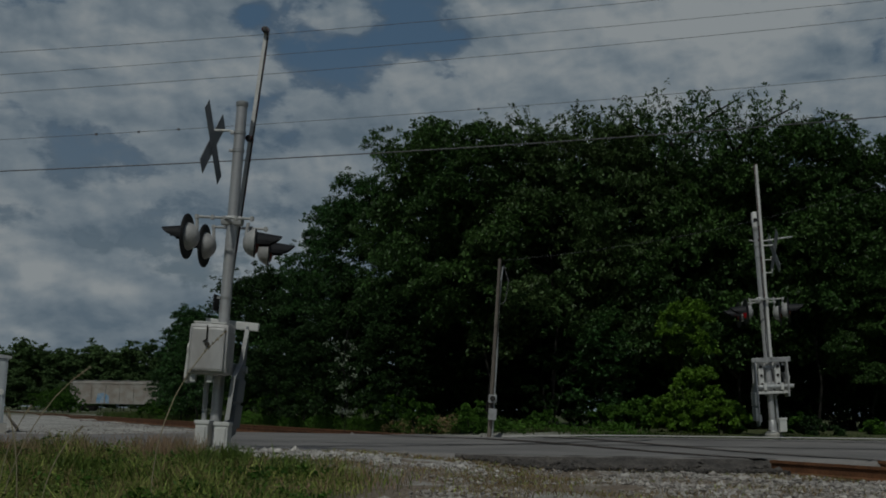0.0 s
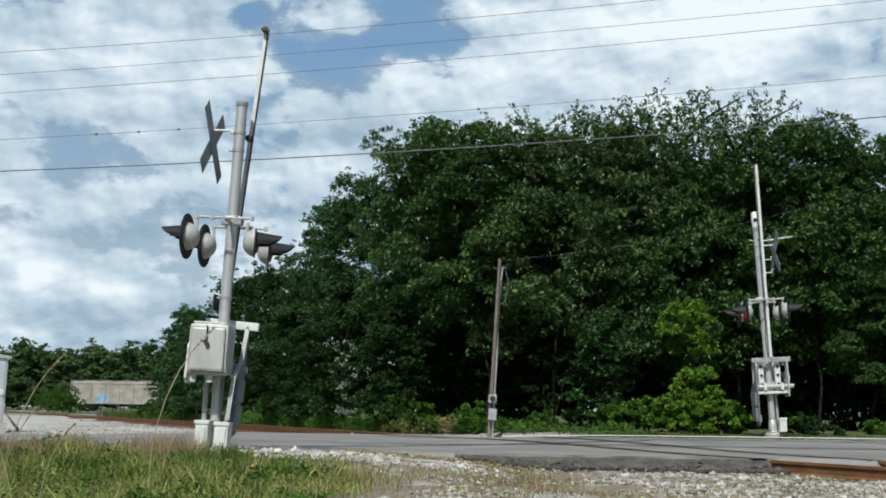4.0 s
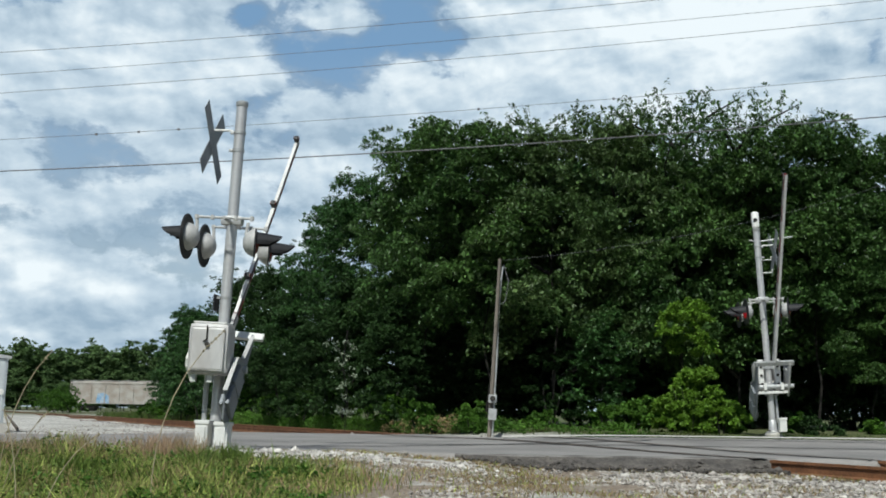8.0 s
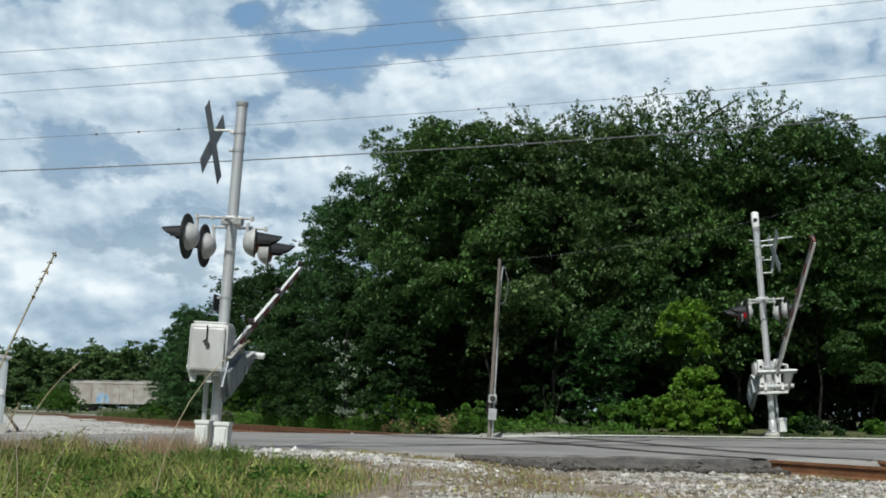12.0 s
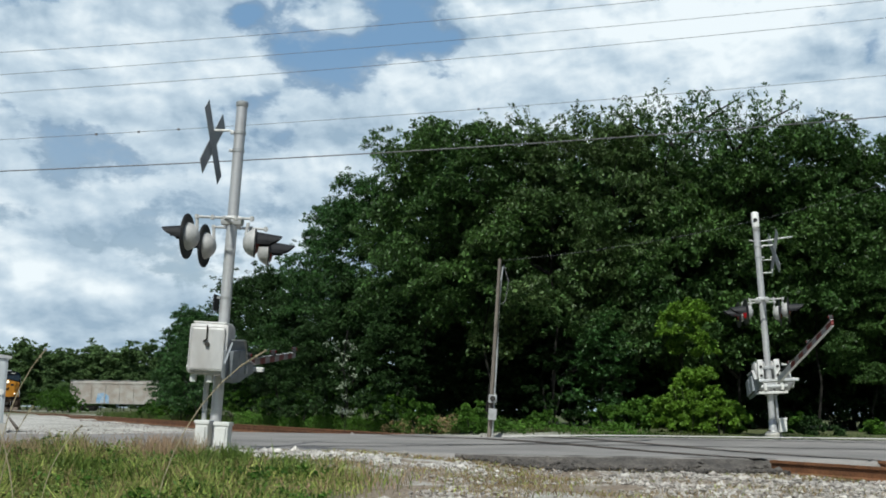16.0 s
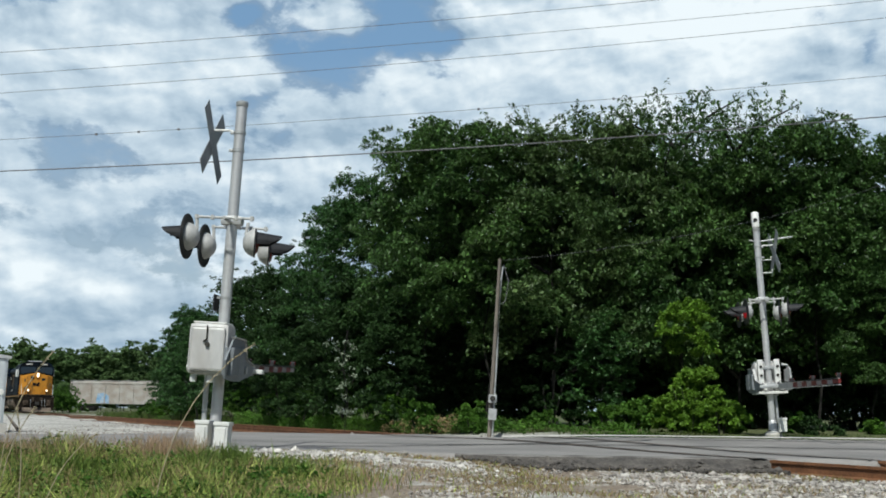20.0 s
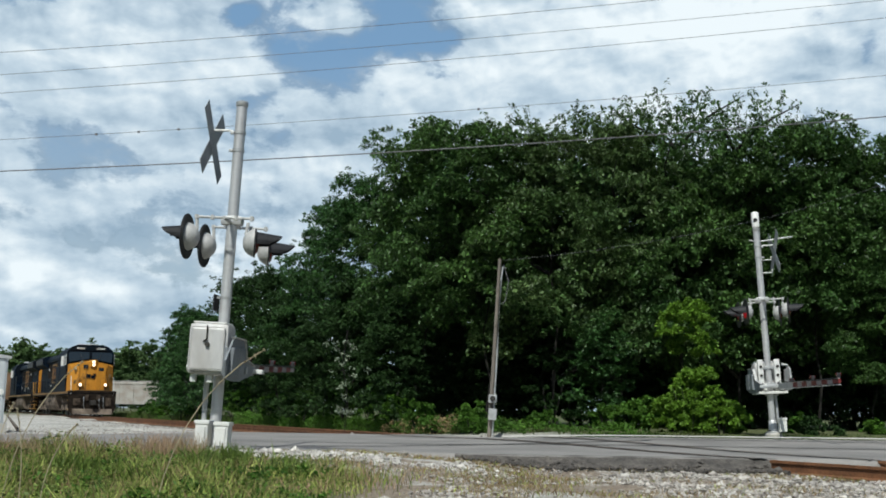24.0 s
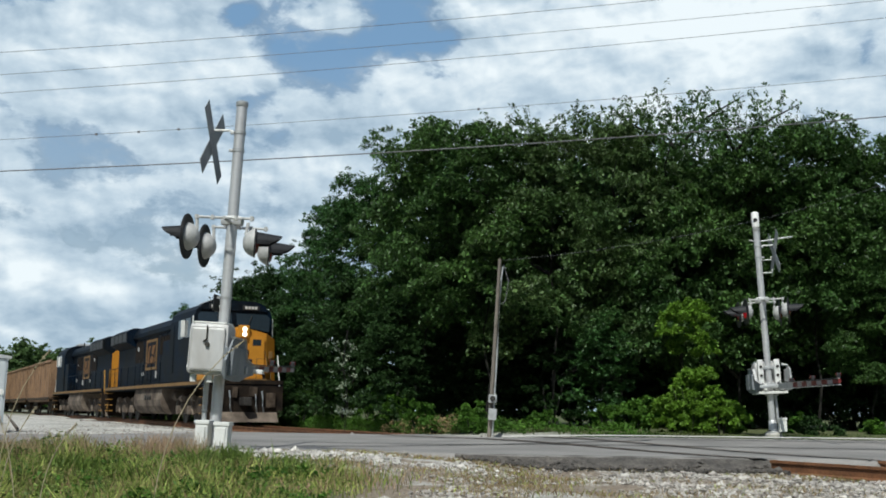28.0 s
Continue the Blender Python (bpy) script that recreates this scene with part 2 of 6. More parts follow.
# ---- sky backdrop: drifting clouds ----
def cloud_material():
    m = bpy.data.materials.new("clouds")
    m.use_nodes = True
    n, l = m.node_tree.nodes, m.node_tree.links
    n.clear()
    out = n.new("ShaderNodeOutputMaterial")
    uv = n.new("ShaderNodeUVMap")
    uv.uv_map = "sky"

    def math_(op, a, b=None, clamp=False):
        k = n.new("ShaderNodeMath")
        k.operation, k.use_clamp = op, clamp
        for i, v in enumerate((a, b)):
            if v is None:
                continue
            if isinstance(v, (int, float)):
                k.inputs[i].default_value = v
            else:
                l.new(v, k.inputs[i])
        return k.outputs[0]

    def noise_(sx, sy, detail, rough, dx=0.0, dy=0.0, dist=0.0):
        mp = n.new("ShaderNodeMapping")
        mp.inputs["Scale"].default_value = (sx, sy, 1)
        mp.inputs["Location"].default_value = (dx, dy, 0)
        l.new(uv.outputs[0], mp.inputs["Vector"])
        t = n.new("ShaderNodeTexNoise")
        t.inputs["Scale"].default_value, t.inputs["Detail"].default_value, t.inputs["Roughness"].default_value = 1.0, detail, rough
        t.inputs["Distortion"].default_value = dist
        l.new(mp.outputs[0], t.inputs["Vector"])
        return t.outputs["Fac"]

    sep = n.new("ShaderNodeSeparateXYZ")
    l.new(uv.outputs[0], sep.inputs[0])
    az, el = sep.outputs[0], sep.outputs[1]

    def blob(a, e, ra, re, w):
        x = math_("DIVIDE", math_("SUBTRACT", az, a), ra)
        y = math_("DIVIDE", math_("SUBTRACT", el, e), re)
        d = math_("ADD", math_("MULTIPLY", x, x), math_("MULTIPLY", y, y))
        return math_("MULTIPLY", math_("EXPONENT", math_("MULTIPLY", d, -1.0)), w)

    big = noise_(0.17, 0.30, 8, 0.53, 3.1, 1.7, 0.2)
    dens = math_("ADD", math_("MULTIPLY", math_("SUBTRACT", big, 0.5), 2.9), 0.60)
    # gaps of open sky and banks of cloud: azimuth, elevation, half widths, weight
    for b in ((-1.7, 20.2, 3.5, 1.7, -1.15), (-5.8, 17.9, 2.6, 1.7, -0.95), (0.4, 19.1, 1.8, 0.8, -0.50), (-5.6, 20.4, 2.0, 0.5, 1.00), (-10.8, 20.5, 0.8, 0.6, -1.00),
              (-22.7, 14.9, 1.1, 0.4, -0.60), (-18.6, 12.8, 6.3, 1.1, -0.16), (-12.9, 13.8, 3.6, 1.4, -0.20), (20.0, 20.0, 1.5, 0.5, -0.70), (22.8, 17.8, 0.7, 0.8, -0.60),
              (-13.3, 8.5, 5.7, 2.1, -0.34), (11.5, 19.1, 9.9, 3.9, 0.70), (-16.1, 17.9, 7.5, 2.6, 0.50), (-4.8, 14.7, 3.3, 1.8, 0.45), (-18.7, 4.9, 4.8, 1.8, 0.60),
              (-20.7, 6.4, 1.4, 0.8, 0.35), (-17.2, 5.6, 1.8, 1.1, 0.35)):
        dens = math_("ADD", dens, blob(*b))
    streak = noise_(0.10, 0.8, 5, 0.5, 5.0, 2.0, 0.3)
    dens = math_("ADD", dens, math_("MULTIPLY", math_("SUBTRACT", streak, 0.5), 0.4))
    frayed = noise_(0.75, 1.1, 6, 0.6, 1.0, 3.0, 0.3)
    dens = math_("ADD", dens, math_("MULTIPLY", math_("SUBTRACT", frayed, 0.5), 0.9))
    mr = n.new("ShaderNodeMapRange")
    mr.interpolation_type = "SMOOTHSTEP"
    mr.inputs["From Min"].default_value, mr.inputs["From Max"].default_value = -0.12, 0.52
    l.new(dens, mr.inputs["Value"])
    # fade at the sheet's rim
    rim = n.new("ShaderNodeMapRange")
    rim.inputs["From Min"].default_value, rim.inputs["From Max"].default_value = 44.0, 36.0
    l.new(math_("ABSOLUTE", az), rim.inputs["Value"])
    rim2 = n.new("ShaderNodeMapRange")
    rim2.inputs["From Min"].default_value, rim2.inputs["From Max"].default_value = 38.0, 28.0
    l.new(el, rim2.inputs["Value"])
    thick = math_("MAXIMUM", mr.outputs[0], 0.55)
    alpha = math_("MULTIPLY", math_("MULTIPLY", thick, rim.outputs[0]), math_("MULTIPLY", rim2.outputs[0], 0.98))
    shade = noise_(0.15, 0.32, 5, 0.5, 9.0, 4.0, 0.2)
    # billows: the side of each puff that faces the sun is brighter
    puff = noise_(0.30, 0.45, 5, 0.5, 2.0, 7.0, 0.2)
    past = noise_(0.30, 0.45, 5, 0.5, 2.09, 7.16, 0.2)
    relief = math_("MULTIPLY", math_("SUBTRACT", puff, past), 0.8)
    sh = math_("ADD", math_("MULTIPLY", math_("SUBTRACT", shade, 0.5), 0.75), 0.505)
    sh = math_("ADD", sh, math_("MULTIPLY", math_("SUBTRACT", math_("MINIMUM", dens, 1.1), 0.5), 0.10))
    sh = math_("ADD", sh, relief)
    for b in ((13.1, 20.2, 5.4, 2.1, 0.24), (-17.2, 5.8, 1.5, 0.8, 0.34), (-20.7, 6.6, 1.1, 0.7, 0.28), (-19.0, 18.0, 6.0, 2.2, -0.05), (-0.5, 17.9, 3.3, 0.9, 0.12),
              (-4.2, 14.7, 2.7, 1.7, -0.17), (16.0, 15.0, 8.0, 1.8, 0.04), (-14.5, 15.6, 4.8, 0.9, -0.05), (-18.6, 4.0, 6.5, 1.2, -0.20), (5.7, 17.0, 3.6, 1.6, 0.07),
              (-10.7, 18.1, 2.4, 1.8, -0.03)):
        sh = math_("ADD", sh, blob(*b))
    ramp = n.new("ShaderNodeValToRGB")
    e = ramp.color_ramp.elements
    e[0].position, e[0].color = 0.33, (0.36, 0.46, 0.57, 1)
    e[1].position, e[1].color = 0.73, (0.93, 0.955, 0.975, 1)
    e.new(0.52).color = (0.60, 0.682, 0.765, 1)
    l.new(sh, ramp.inputs[0])
    em = n.new("ShaderNodeEmission")
    em.inputs["Strength"].default_value = 1.0
    haze = n.new("ShaderNodeMix")
    haze.data_type = "RGBA"
    low = n.new("ShaderNodeMapRange")
    low.inputs["From Min"].default_value, low.inputs["From Max"].default_value = 8.0, 19.0
    l.new(el, low.inputs["Value"])
    blue = n.new("ShaderNodeMix")
    blue.data_type = "RGBA"
    blue.inputs[6].default_value, blue.inputs[7].default_value = (0.54, 0.65, 0.765, 1), (0.30, 0.50, 0.77, 1)
    l.new(low.outputs[0], blue.inputs[0])
    l.new(blue.outputs[2], haze.inputs[6])
    l.new(mr.outputs[0], haze.inputs[0])
    l.new(ramp.outputs[0], haze.inputs[7])
    l.new(haze.outputs[2], em.inputs["Color"])
    tr = n.new("ShaderNodeBsdfTransparent")
    mx = n.new("ShaderNodeMixShader")
    l.new(alpha, mx.inputs[0])
    l.new(tr.outputs[0], mx.inputs[1])
    l.new(em.outputs[0], mx.inputs[2])
    l.new(mx.outputs[0], out.inputs["Surface"])
    return m


def cloud_backdrop():
    R, NA, NE = 2400.0, 44, 20
    verts, uvs, faces = [], [], []
    for j in range(NE + 1):
        for i in range(NA + 1):
            a, e = -45 + 90 * i / NA, -1 + 40 * j / NE
            ra, re = radians(a), radians(e)
            verts.append((R * math.sin(ra) * math.cos(re), R * math.cos(ra) * math.cos(re), R * math.sin(re)))
            uvs.append((a, e))
    for j in range(NE):
        for i in range(NA):
            k = j * (NA + 1) + i
            faces.append((k, k + 1, k + NA + 2, k + NA + 1))
    me = raw_mesh("clouds", verts, faces, cloud_material())
    lay = me.uv_layers.new(name="sky")
    for lp in me.loops:
        lay.data[lp.index].uv = uvs[lp.vertex_index]
    ob = new("clouds", me)
    return tagged(ob, "broken white and grey clouds drifting over a blue sky", "clouds", kind="structure")


CLOUDS = cloud_backdrop()


# ---- ground ----
def axis_steps(lo, hi, step, reach):
    """Fine steps between lo and hi, growing ones out to the horizon."""
    a = list(np.arange(lo, hi + 1e-6, step))
    s, up = step, a[-1]
    while up < reach:
        s *= 1.35
        up += s
        a.append(up)
    s, dn = step, a[0]
    while dn > -reach:
        s *= 1.35
        dn -= s
        a.insert(0, dn)
    return a


def ground_material():
    m = bpy.data.materials.new("ground")
    m.use_nodes = True
    n, l = m.node_tree.nodes, m.node_tree.links
    b = n["Principled BSDF"]
    b.inputs["Roughness"].default_value = 0.95
    tc = n.new("ShaderNodeTexCoord")

    def tex(scale, detail=5.0, kind="ShaderNodeTexNoise"):
        t = n.new(kind)
        t.inputs["Scale"].default_value = scale
        if kind == "ShaderNodeTexNoise":
            t.inputs["Detail"].default_value = detail
        l.new(tc.outputs["Object"], t.inputs["Vector"])
        return t

    def ramp(src, stops):
        r = n.new("ShaderNodeValToRGB")
        e = r.color_ramp.elements
        for i, (p, c) in enumerate(stops):
            k = e[i] if i < 2 else e.new(p)
            k.position, k.color = p, (*c, 1)
        l.new(src, r.inputs[0])
        return r.outputs[0]

    def mix(f, a, c):
        x = n.new("ShaderNodeMix")
        x.data_type = "RGBA"
        l.new(f, x.inputs[0])
        l.new(a, x.inputs[6])
        l.new(c, x.inputs[7])
        return x.outputs[2]

    vor = tex(26, kind="ShaderNodeTexVoronoi")
    gravel = ramp(vor.outputs["Color"], [(0.0, (0.30, 0.29, 0.27)), (1.0, (0.74, 0.725, 0.69)), (0.5, (0.55, 0.54, 0.51))])
    soil = ramp(tex(16, 8.0).outputs["Fac"], [(0.3, (0.14, 0.105, 0.075)), (0.7, (0.36, 0.30, 0.23))])
    turf = ramp(tex(5).outputs["Fac"], [(0.3, (0.05, 0.07, 0.022)), (0.7, (0.12, 0.13, 0.045))])
    patches = ramp(tex(1.1).outputs["Fac"], [(0.50, (0, 0, 0)), (0.62, (1, 1, 1))])
    att = n.new("ShaderNodeAttribute")
    att.attribute_name = "cover"
    sep = n.new("ShaderNodeSeparateColor")
    l.new(att.outputs["Color"], sep.inputs[0])
    blot = ramp(tex(0.35).outputs["Fac"], [(0.35, (0.72, 0.71, 0.69)), (0.65, (1.05, 1.04, 1.02))])
    mulc = n.new("ShaderNodeMix")
    mulc.data_type, mulc.blend_type = "RGBA", "MULTIPLY"
    mulc.inputs[0].default_value = 1.0
    l.new(gravel, mulc.inputs[6])
    l.new(blot, mulc.inputs[7])
    gravel = mulc.outputs[2]
    near = mix(patches, soil, gravel)
    c1 = mix(sep.outputs[0], near, turf)
    c2 = mix(sep.outputs[1], c1, gravel)
    sand = ramp(tex(14).outputs["Fac"], [(0.3, (0.50, 0.48, 0.44)), (0.7, (0.74, 0.72, 0.68))])
    c3 = mix(sep.outputs[2], c2, sand)
    l.new(c3, b.inputs["Base Color"])
    bp = n.new("ShaderNodeBump")
    bp.inputs["Strength"].default_value, bp.inputs["Distance"].default_value = 0.7, 0.03
    l.new(vor.outputs["Distance"], bp.inputs["Height"])
    l.new(bp.outputs[0], b.inputs["Normal"])
    return m


def turf_share(x, y):
    """How much of the ground is turf: the near left bank, the verge past the road and the land beyond."""
    if y < road_near(x):
        return smooth01(-0.2, -1.4, x + 0.35 * (y - 8) * 0.2 + 0.5 * noise.noise((x, y, 5.0))) * smooth01(15.2, 14.0, y)
    if y > road_far(x):
        side = track_off(x, y)
        return smooth01(0.0, 0.6, y - road_far(x)) * (1.0 if side > 2.2 else smooth01(75, 95, y))
    return 0.0


def gravel_share(x, y):
    off = abs(track_off(x, y))
    g = smooth01(3.0, 2.0, off)
    if y > road_far(x) and track_off(x, y) < 0:
        g = max(g, smooth01(95, 75, y) * smooth01(-40, -24, x + 0.2 * y))
    return g


def pad_share(x, y):
    """The pale bank of fine limestone beside the lot."""
    k = 0.35 * noise.noise((x * 0.7, y * 0.7, 21.0))
    return smooth01(1.05, 0.75, math.hypot((x + 10.6) / 3.6, (y - 26.2) / 3.0) + k) * smooth01(-0.1, 0.3, y - road_far(x))


def build_ground():
    xs, ys = axis_steps(-16, 16, 0.3, 2300), axis_steps(4, 32, 0.3, 2300)
    verts, faces, cover = [], [], []
    for y in ys:
        for x in xs:
            verts.append((x, y, ground_z(x, y) if abs(x) < 150 and -20 < y < 260 else -0.09))
            cover.append((turf_share(x, y), gravel_share(x, y), pad_share(x, y)))
    w = len(xs)
    for j in range(len(ys) - 1):
        for i in range(w - 1):
            k = j * w + i
            faces.append((k, k + 1, k + w + 1, k + w))
    me = raw_mesh("ground", verts, faces, ground_material(), True)
    col = me.color_attributes.new("cover", "FLOAT_COLOR", "POINT")
    for i, (a, g, p) in enumerate(cover):
        col.data[i].color = (a, g, p, 1)
    tagged(new("ground", me), "uneven ground of gravel, dry soil and turf", "ground", kind="structure")


build_ground()


# ---- road ----
def build_road():
    xs = list(np.arange(-60, -16, 2.0)) + list(np.arange(-16, 20, 0.5)) + list(np.arange(20, 80, 2.0))
    NY = 16
    verts, faces = [], []
    for x in xs:
        a, b = road_near(x), road_far(x)
        a += 0.08 * noise.noise((x * 1.3, 0, 0))
        for j in range(NY + 1):
            y = a + (b - a) * j / NY
            verts.append((x, y, road_z(x, y)))
        verts.append((x, a - 0.02, road_z(x, a) - 0.12))
    w = NY + 2
    for i in range(len(xs) - 1):
        for j in range(NY):
            k = i * w + j
            faces.append((k, k + w, k + w + 1, k + 1))
        k = i * w
        faces.append((k + NY + 1, k + w + NY + 1, k + w, k))
    road = new("road", raw_mesh("road", verts, faces, M["asphalt"], True))
    tagged(road, "worn grey asphalt road over the railway", "road", kind="structure")

    def strip(name, path, half, lift, material, label):
        """A band laid on the road along points."""
        v, f = [], []
        for i, (x, y) in enumerate(path):
            p, q = Vector(path[max(i - 1, 0)]), Vector(path[min(i + 1, len(path) - 1)])
            d = (q - p).normalized()
            for s in (-1, 1):
                X, Y = x - d.y * half * s, y + d.x * half * s
                v.append((X, Y, road_z(X, Y) + lift))
        for i in range(len(path) - 1):
            f.append((2 * i, 2 * i + 2, 2 * i + 3, 2 * i + 1))
        ob = new(name, raw_mesh(name, v, f, material))
        ob.parent = road
        tagged(ob, label)

    edge_x = list(np.arange(-40, 60, 0.7))
    strip("edge_line", [(x, 22.55 - 0.04 * x) for x in edge_x if x > 1.0], 0.07, 0.006, M["white_line"], "worn white edge line")
    strip("shoulder", [(x, 23.0 - 0.04 * x) for x in edge_x if x > 0.8], 0.46, 0.03, M["shoulder"], "pale sandy road shoulder")
    strip("near_shoulder", [(x, road_near(x) + 0.12 + 0.08 * math.sin(x * 1.7)) for x in np.arange(-16.0, -4.3, 0.5)], 0.26, 0.008, M["shoulder"], "pale sandy strip at the road edge")
    # broken dark skirt where the asphalt falls off to the gravel
    v, f = [], []
    xs = list(np.arange(0.2, 4.7, 0.12))
    for x in xs:
        n1, n2 = noise.noise((x * 1.7, 0, 4)), noise.noise((x * 2.9, 3, 4))
        a = road_near(x)
        wd = (0.45 + 0.25 * n1) * smooth01(0.1, 2.2, x)
        for y, dz in ((a + 0.10 + 0.10 * n2, 0.006), (a - 0.04, -0.012), (a - 0.3 * wd - 0.05, -0.06), (a - wd - 0.08, None)):
            v.append((x, y, ground_z(x, y) + 0.0 if dz is None else road_z(x, a) + dz + 0.012 * n2))
    for i in range(len(xs) - 1):
        for j in range(3):
            k = 4 * i + j
            f.append((k, k + 4, k + 5, k + 1))
    ob = new("road_skirt", raw_mesh("road_skirt", v, f, M["asphalt_edge"], True))
    ob.parent = road
    tagged(ob, "dark broken asphalt skirt")
    for s, wd in ((-1, 0.055), (1, 0.055), (-0.86, 0.05), (0.86, 0.05)):
        ys = np.arange(15.0, 27.4, 0.4)
        off = GAUGE * s / 0.8944
        metal = abs(s) == 1
        strip("rail_head" if metal else "flangeway", [(track_x(y) + off, y) for y in ys], wd, 0.014 if metal else 0.01,
              M["rail_top"] if metal else M["tar"], "rail set flush in the road" if metal else "dark gap beside the rail")
    for k, (x0, y0, x1, y1) in enumerate(((-6, 20.1, 16, 17.6), (-3.0, 17.2, 4, 20.8), (2.0, 21.5, 18, 20.4))):
        strip("tar_seam", [(x0 + (x1 - x0) * i / 20, y0 + (y1 - y0) * i / 20 + 0.12 * noise.noise((i * 0.3, k, 0))) for i in range(21)], 0.06,
              0.009, M["tar"], "dark sealed crack")
    return road


ROAD = build_road()


# ---- track ----
def build_track():
    track = thing("railway_track", "rusty rails on wooden sleepers in pale ballast", "railway track", kind="structure")
    prof = [(-0.07, -0.172), (0.07, -0.172), (0.07, -0.16), (0.012, -0.14), (0.012, -0.045), (0.037, -0.035), (0.037, 0.0), (-0.037, 0.0),
            (-0.037, -0.035), (-0.012, -0.045), (-0.012, -0.14), (-0.07, -0.16)]

    def rail(off, y0, y1):
        bm = bmesh.new()
        ends = []
        for y in (y0, y1):
            c = Vector((track_x(y), y, 0)) + TRACK_N * off
            ends.append([bm.verts.new(c + TRACK_N * a + Vector((0, 0, z))) for a, z in prof])
        A, B = ends
        for k in range(len(prof)):
            bm.faces.new((A[k], A[(k + 1) % len(prof)], B[(k + 1) % len(prof)], B[k]))
        bm.faces.new(A)
        bm.faces.new(B[::-1])
        part("rail", bm, M["rail"], track)

    for s in (-GAUGE, GAUGE):
        rail(s, 27.0, 320.0)
        rail(s, 15.1 if s < 0 else 15.0, -25.0)
    bm = bmesh.new()
    a, b = Vector((-12.9, 33.2, -0.05)), Vector((-36.0, 90.0, -0.02))
    side = (b - a).cross(Vector((0, 0, 1))).normalized()
    ends = [[bm.verts.new(c + side * w + Vector((0, 0, z))) for w, z in prof] for c in (a, b)]
    for k in range(len(prof)):
        bm.faces.new((ends[0][k], ends[0][(k + 1) % len(prof)], ends[1][(k + 1) % len(prof)], ends[1][k]))
    bm.faces.new(ends[0])
    bm.faces.new(ends[1][::-1])
    part("siding_rail", bm, M["sleeper"], track, "rusty rail of a siding")
    bm = bmesh.new()
    box(bm, (-1.3, -0.11, -0.16), (1.3, 0.11, 0.0), 0.012)
    me = mesh_of("sleeper", bm, M["sleeper"])
    rot = math.atan2(TRACK_N.y, TRACK_N.x)
    for k in range(150):
        y = (16.2 + 0.47 * k) if k >= 24 else (14.7 - 0.47 * k)
        ob = new("sleeper", me)
        ob.parent = track
        ob.matrix_basis = Matrix.Translation((track_x(y) + random.uniform(-.04, .04), y, -0.175)) @ Matrix.Rotation(rot + random.uniform(-.02, .02), 4, "Z")
    return track


build_track()


# ---- scattered stones ----
def scatter_stones(name, label, count, place, size, seed, material=None):
    rng = np.random.default_rng(seed)
    base = np.array([(0, 0, 1), (0.9, 0, 0.3), (0.3, 0.85, 0.3), (-0.7, 0.5, 0.3), (-0.7, -0.5, 0.3), (0.3, -0.85, 0.3),
                     (0.5, 0.4, -0.6), (-0.5, 0.3, -0.6), (0.0, -0.6, -0.6)])
    tri = [(0, 1, 2), (0, 2, 3), (0, 3, 4), (0, 4, 5), (0, 5, 1), (1, 6, 2), (2, 6, 7), (2, 7, 3), (3, 7, 4), (4, 7, 8), (4, 8, 5), (5, 8, 1), (1, 8, 6)]
    verts, faces = [], []
    for i in range(count):
        x, y, z = place(rng)
        s = size * rng.lognormal(0, 0.45)
        a = rng.uniform(0, math.tau)
        c, q = math.cos(a), math.sin(a)
        sc = np.array((rng.uniform(.7, 1.3), rng.uniform(.7, 1.3), rng.uniform(.5, .9))) * s
        p = (base + rng.normal(0, 0.16, base.shape)) * sc
        p = np.stack((p[:, 0] * c - p[:, 1] * q, p[:, 0] * q + p[:, 1] * c, p[:, 2]), 1) + (x, y, z + s * 0.25)
        k = len(verts)
        verts.extend(map(tuple, p))
        faces.extend((a + k, b + k, d + k) for a, b, d in tri)
    tagged(new(name, raw_mesh(name, verts, faces, material or M["stone"])), label, "gravel", kind="stuff")


def front_place(rng):
    while True:
        x, y = rng.uniform(-3.6, 6.5), rng.uniform(7.5, 15.0)
        k = noise.noise((x * 0.55, y * 0.55, 7.0)) + 0.45 * noise.noise((x * 1.9, y * 1.9, 2.0))
        if x < -0.8 and y < 13.2 and k < 0.5:
            continue
        if y > 12.0 and x > -0.3 and rng.random() < 0.72:
            continue
        if k + 0.1 * (x - 1) - 0.45 * math.exp(-((x - 1.5) / 0.9) ** 2 - ((y - 11.0) / 1.6) ** 2) > rng.uniform(-0.25, 0.4) and y < road_near(x) - 0.1:
            return x, y, ground_z(x, y)


def track_place(rng):
    while True:
        y = rng.uniform(7.5, 60) if rng.random() < 0.6 else rng.uniform(7.5, 14.6)
        o = rng.uniform(-2.6, 2.2)
        x = track_x(y) + o / 0.8944
        if not 14.7 < y < 27.2:
            return x, y, ground_z(x, y)


scatter_stones("gravel", "loose pale gravel on dry soil beside the road", 14000, front_place, 0.016, 3)
def white_place(rng):
    """The pale band of stones that curves round the foot of the near signal."""
    while True:
        x = rng.uniform(-5.0, 3.4)
        y = 13.6 + 0.9 * smooth01(-0.5, -3.0, x) - 3.2 * smooth01(-0.8, 3.4, x) + rng.normal(0, 0.42 + 0.5 * smooth01(-0.5, 1.5, x))
        if x > -0.5 and noise.noise((x * 1.1, y * 1.1, 17.0)) - 0.35 * math.exp(-((x - 1.6) / 0.8) ** 2) < rng.uniform(-0.1, 0.45):
            continue
        if y < road_near(x) - 0.05 and math.hypot(x + 3.0, y - 14.4) > 0.32:
            return x, y, ground_z(x, y)


def lot_place(rng):
    while True:
        y = 20 + 30 * rng.random() ** 1.6
        x = rng.uniform(-15, -2)
        if y > road_far(x) + 0.2 and track_off(x, y) < -1.9:
            return x, y, ground_z(x, y)


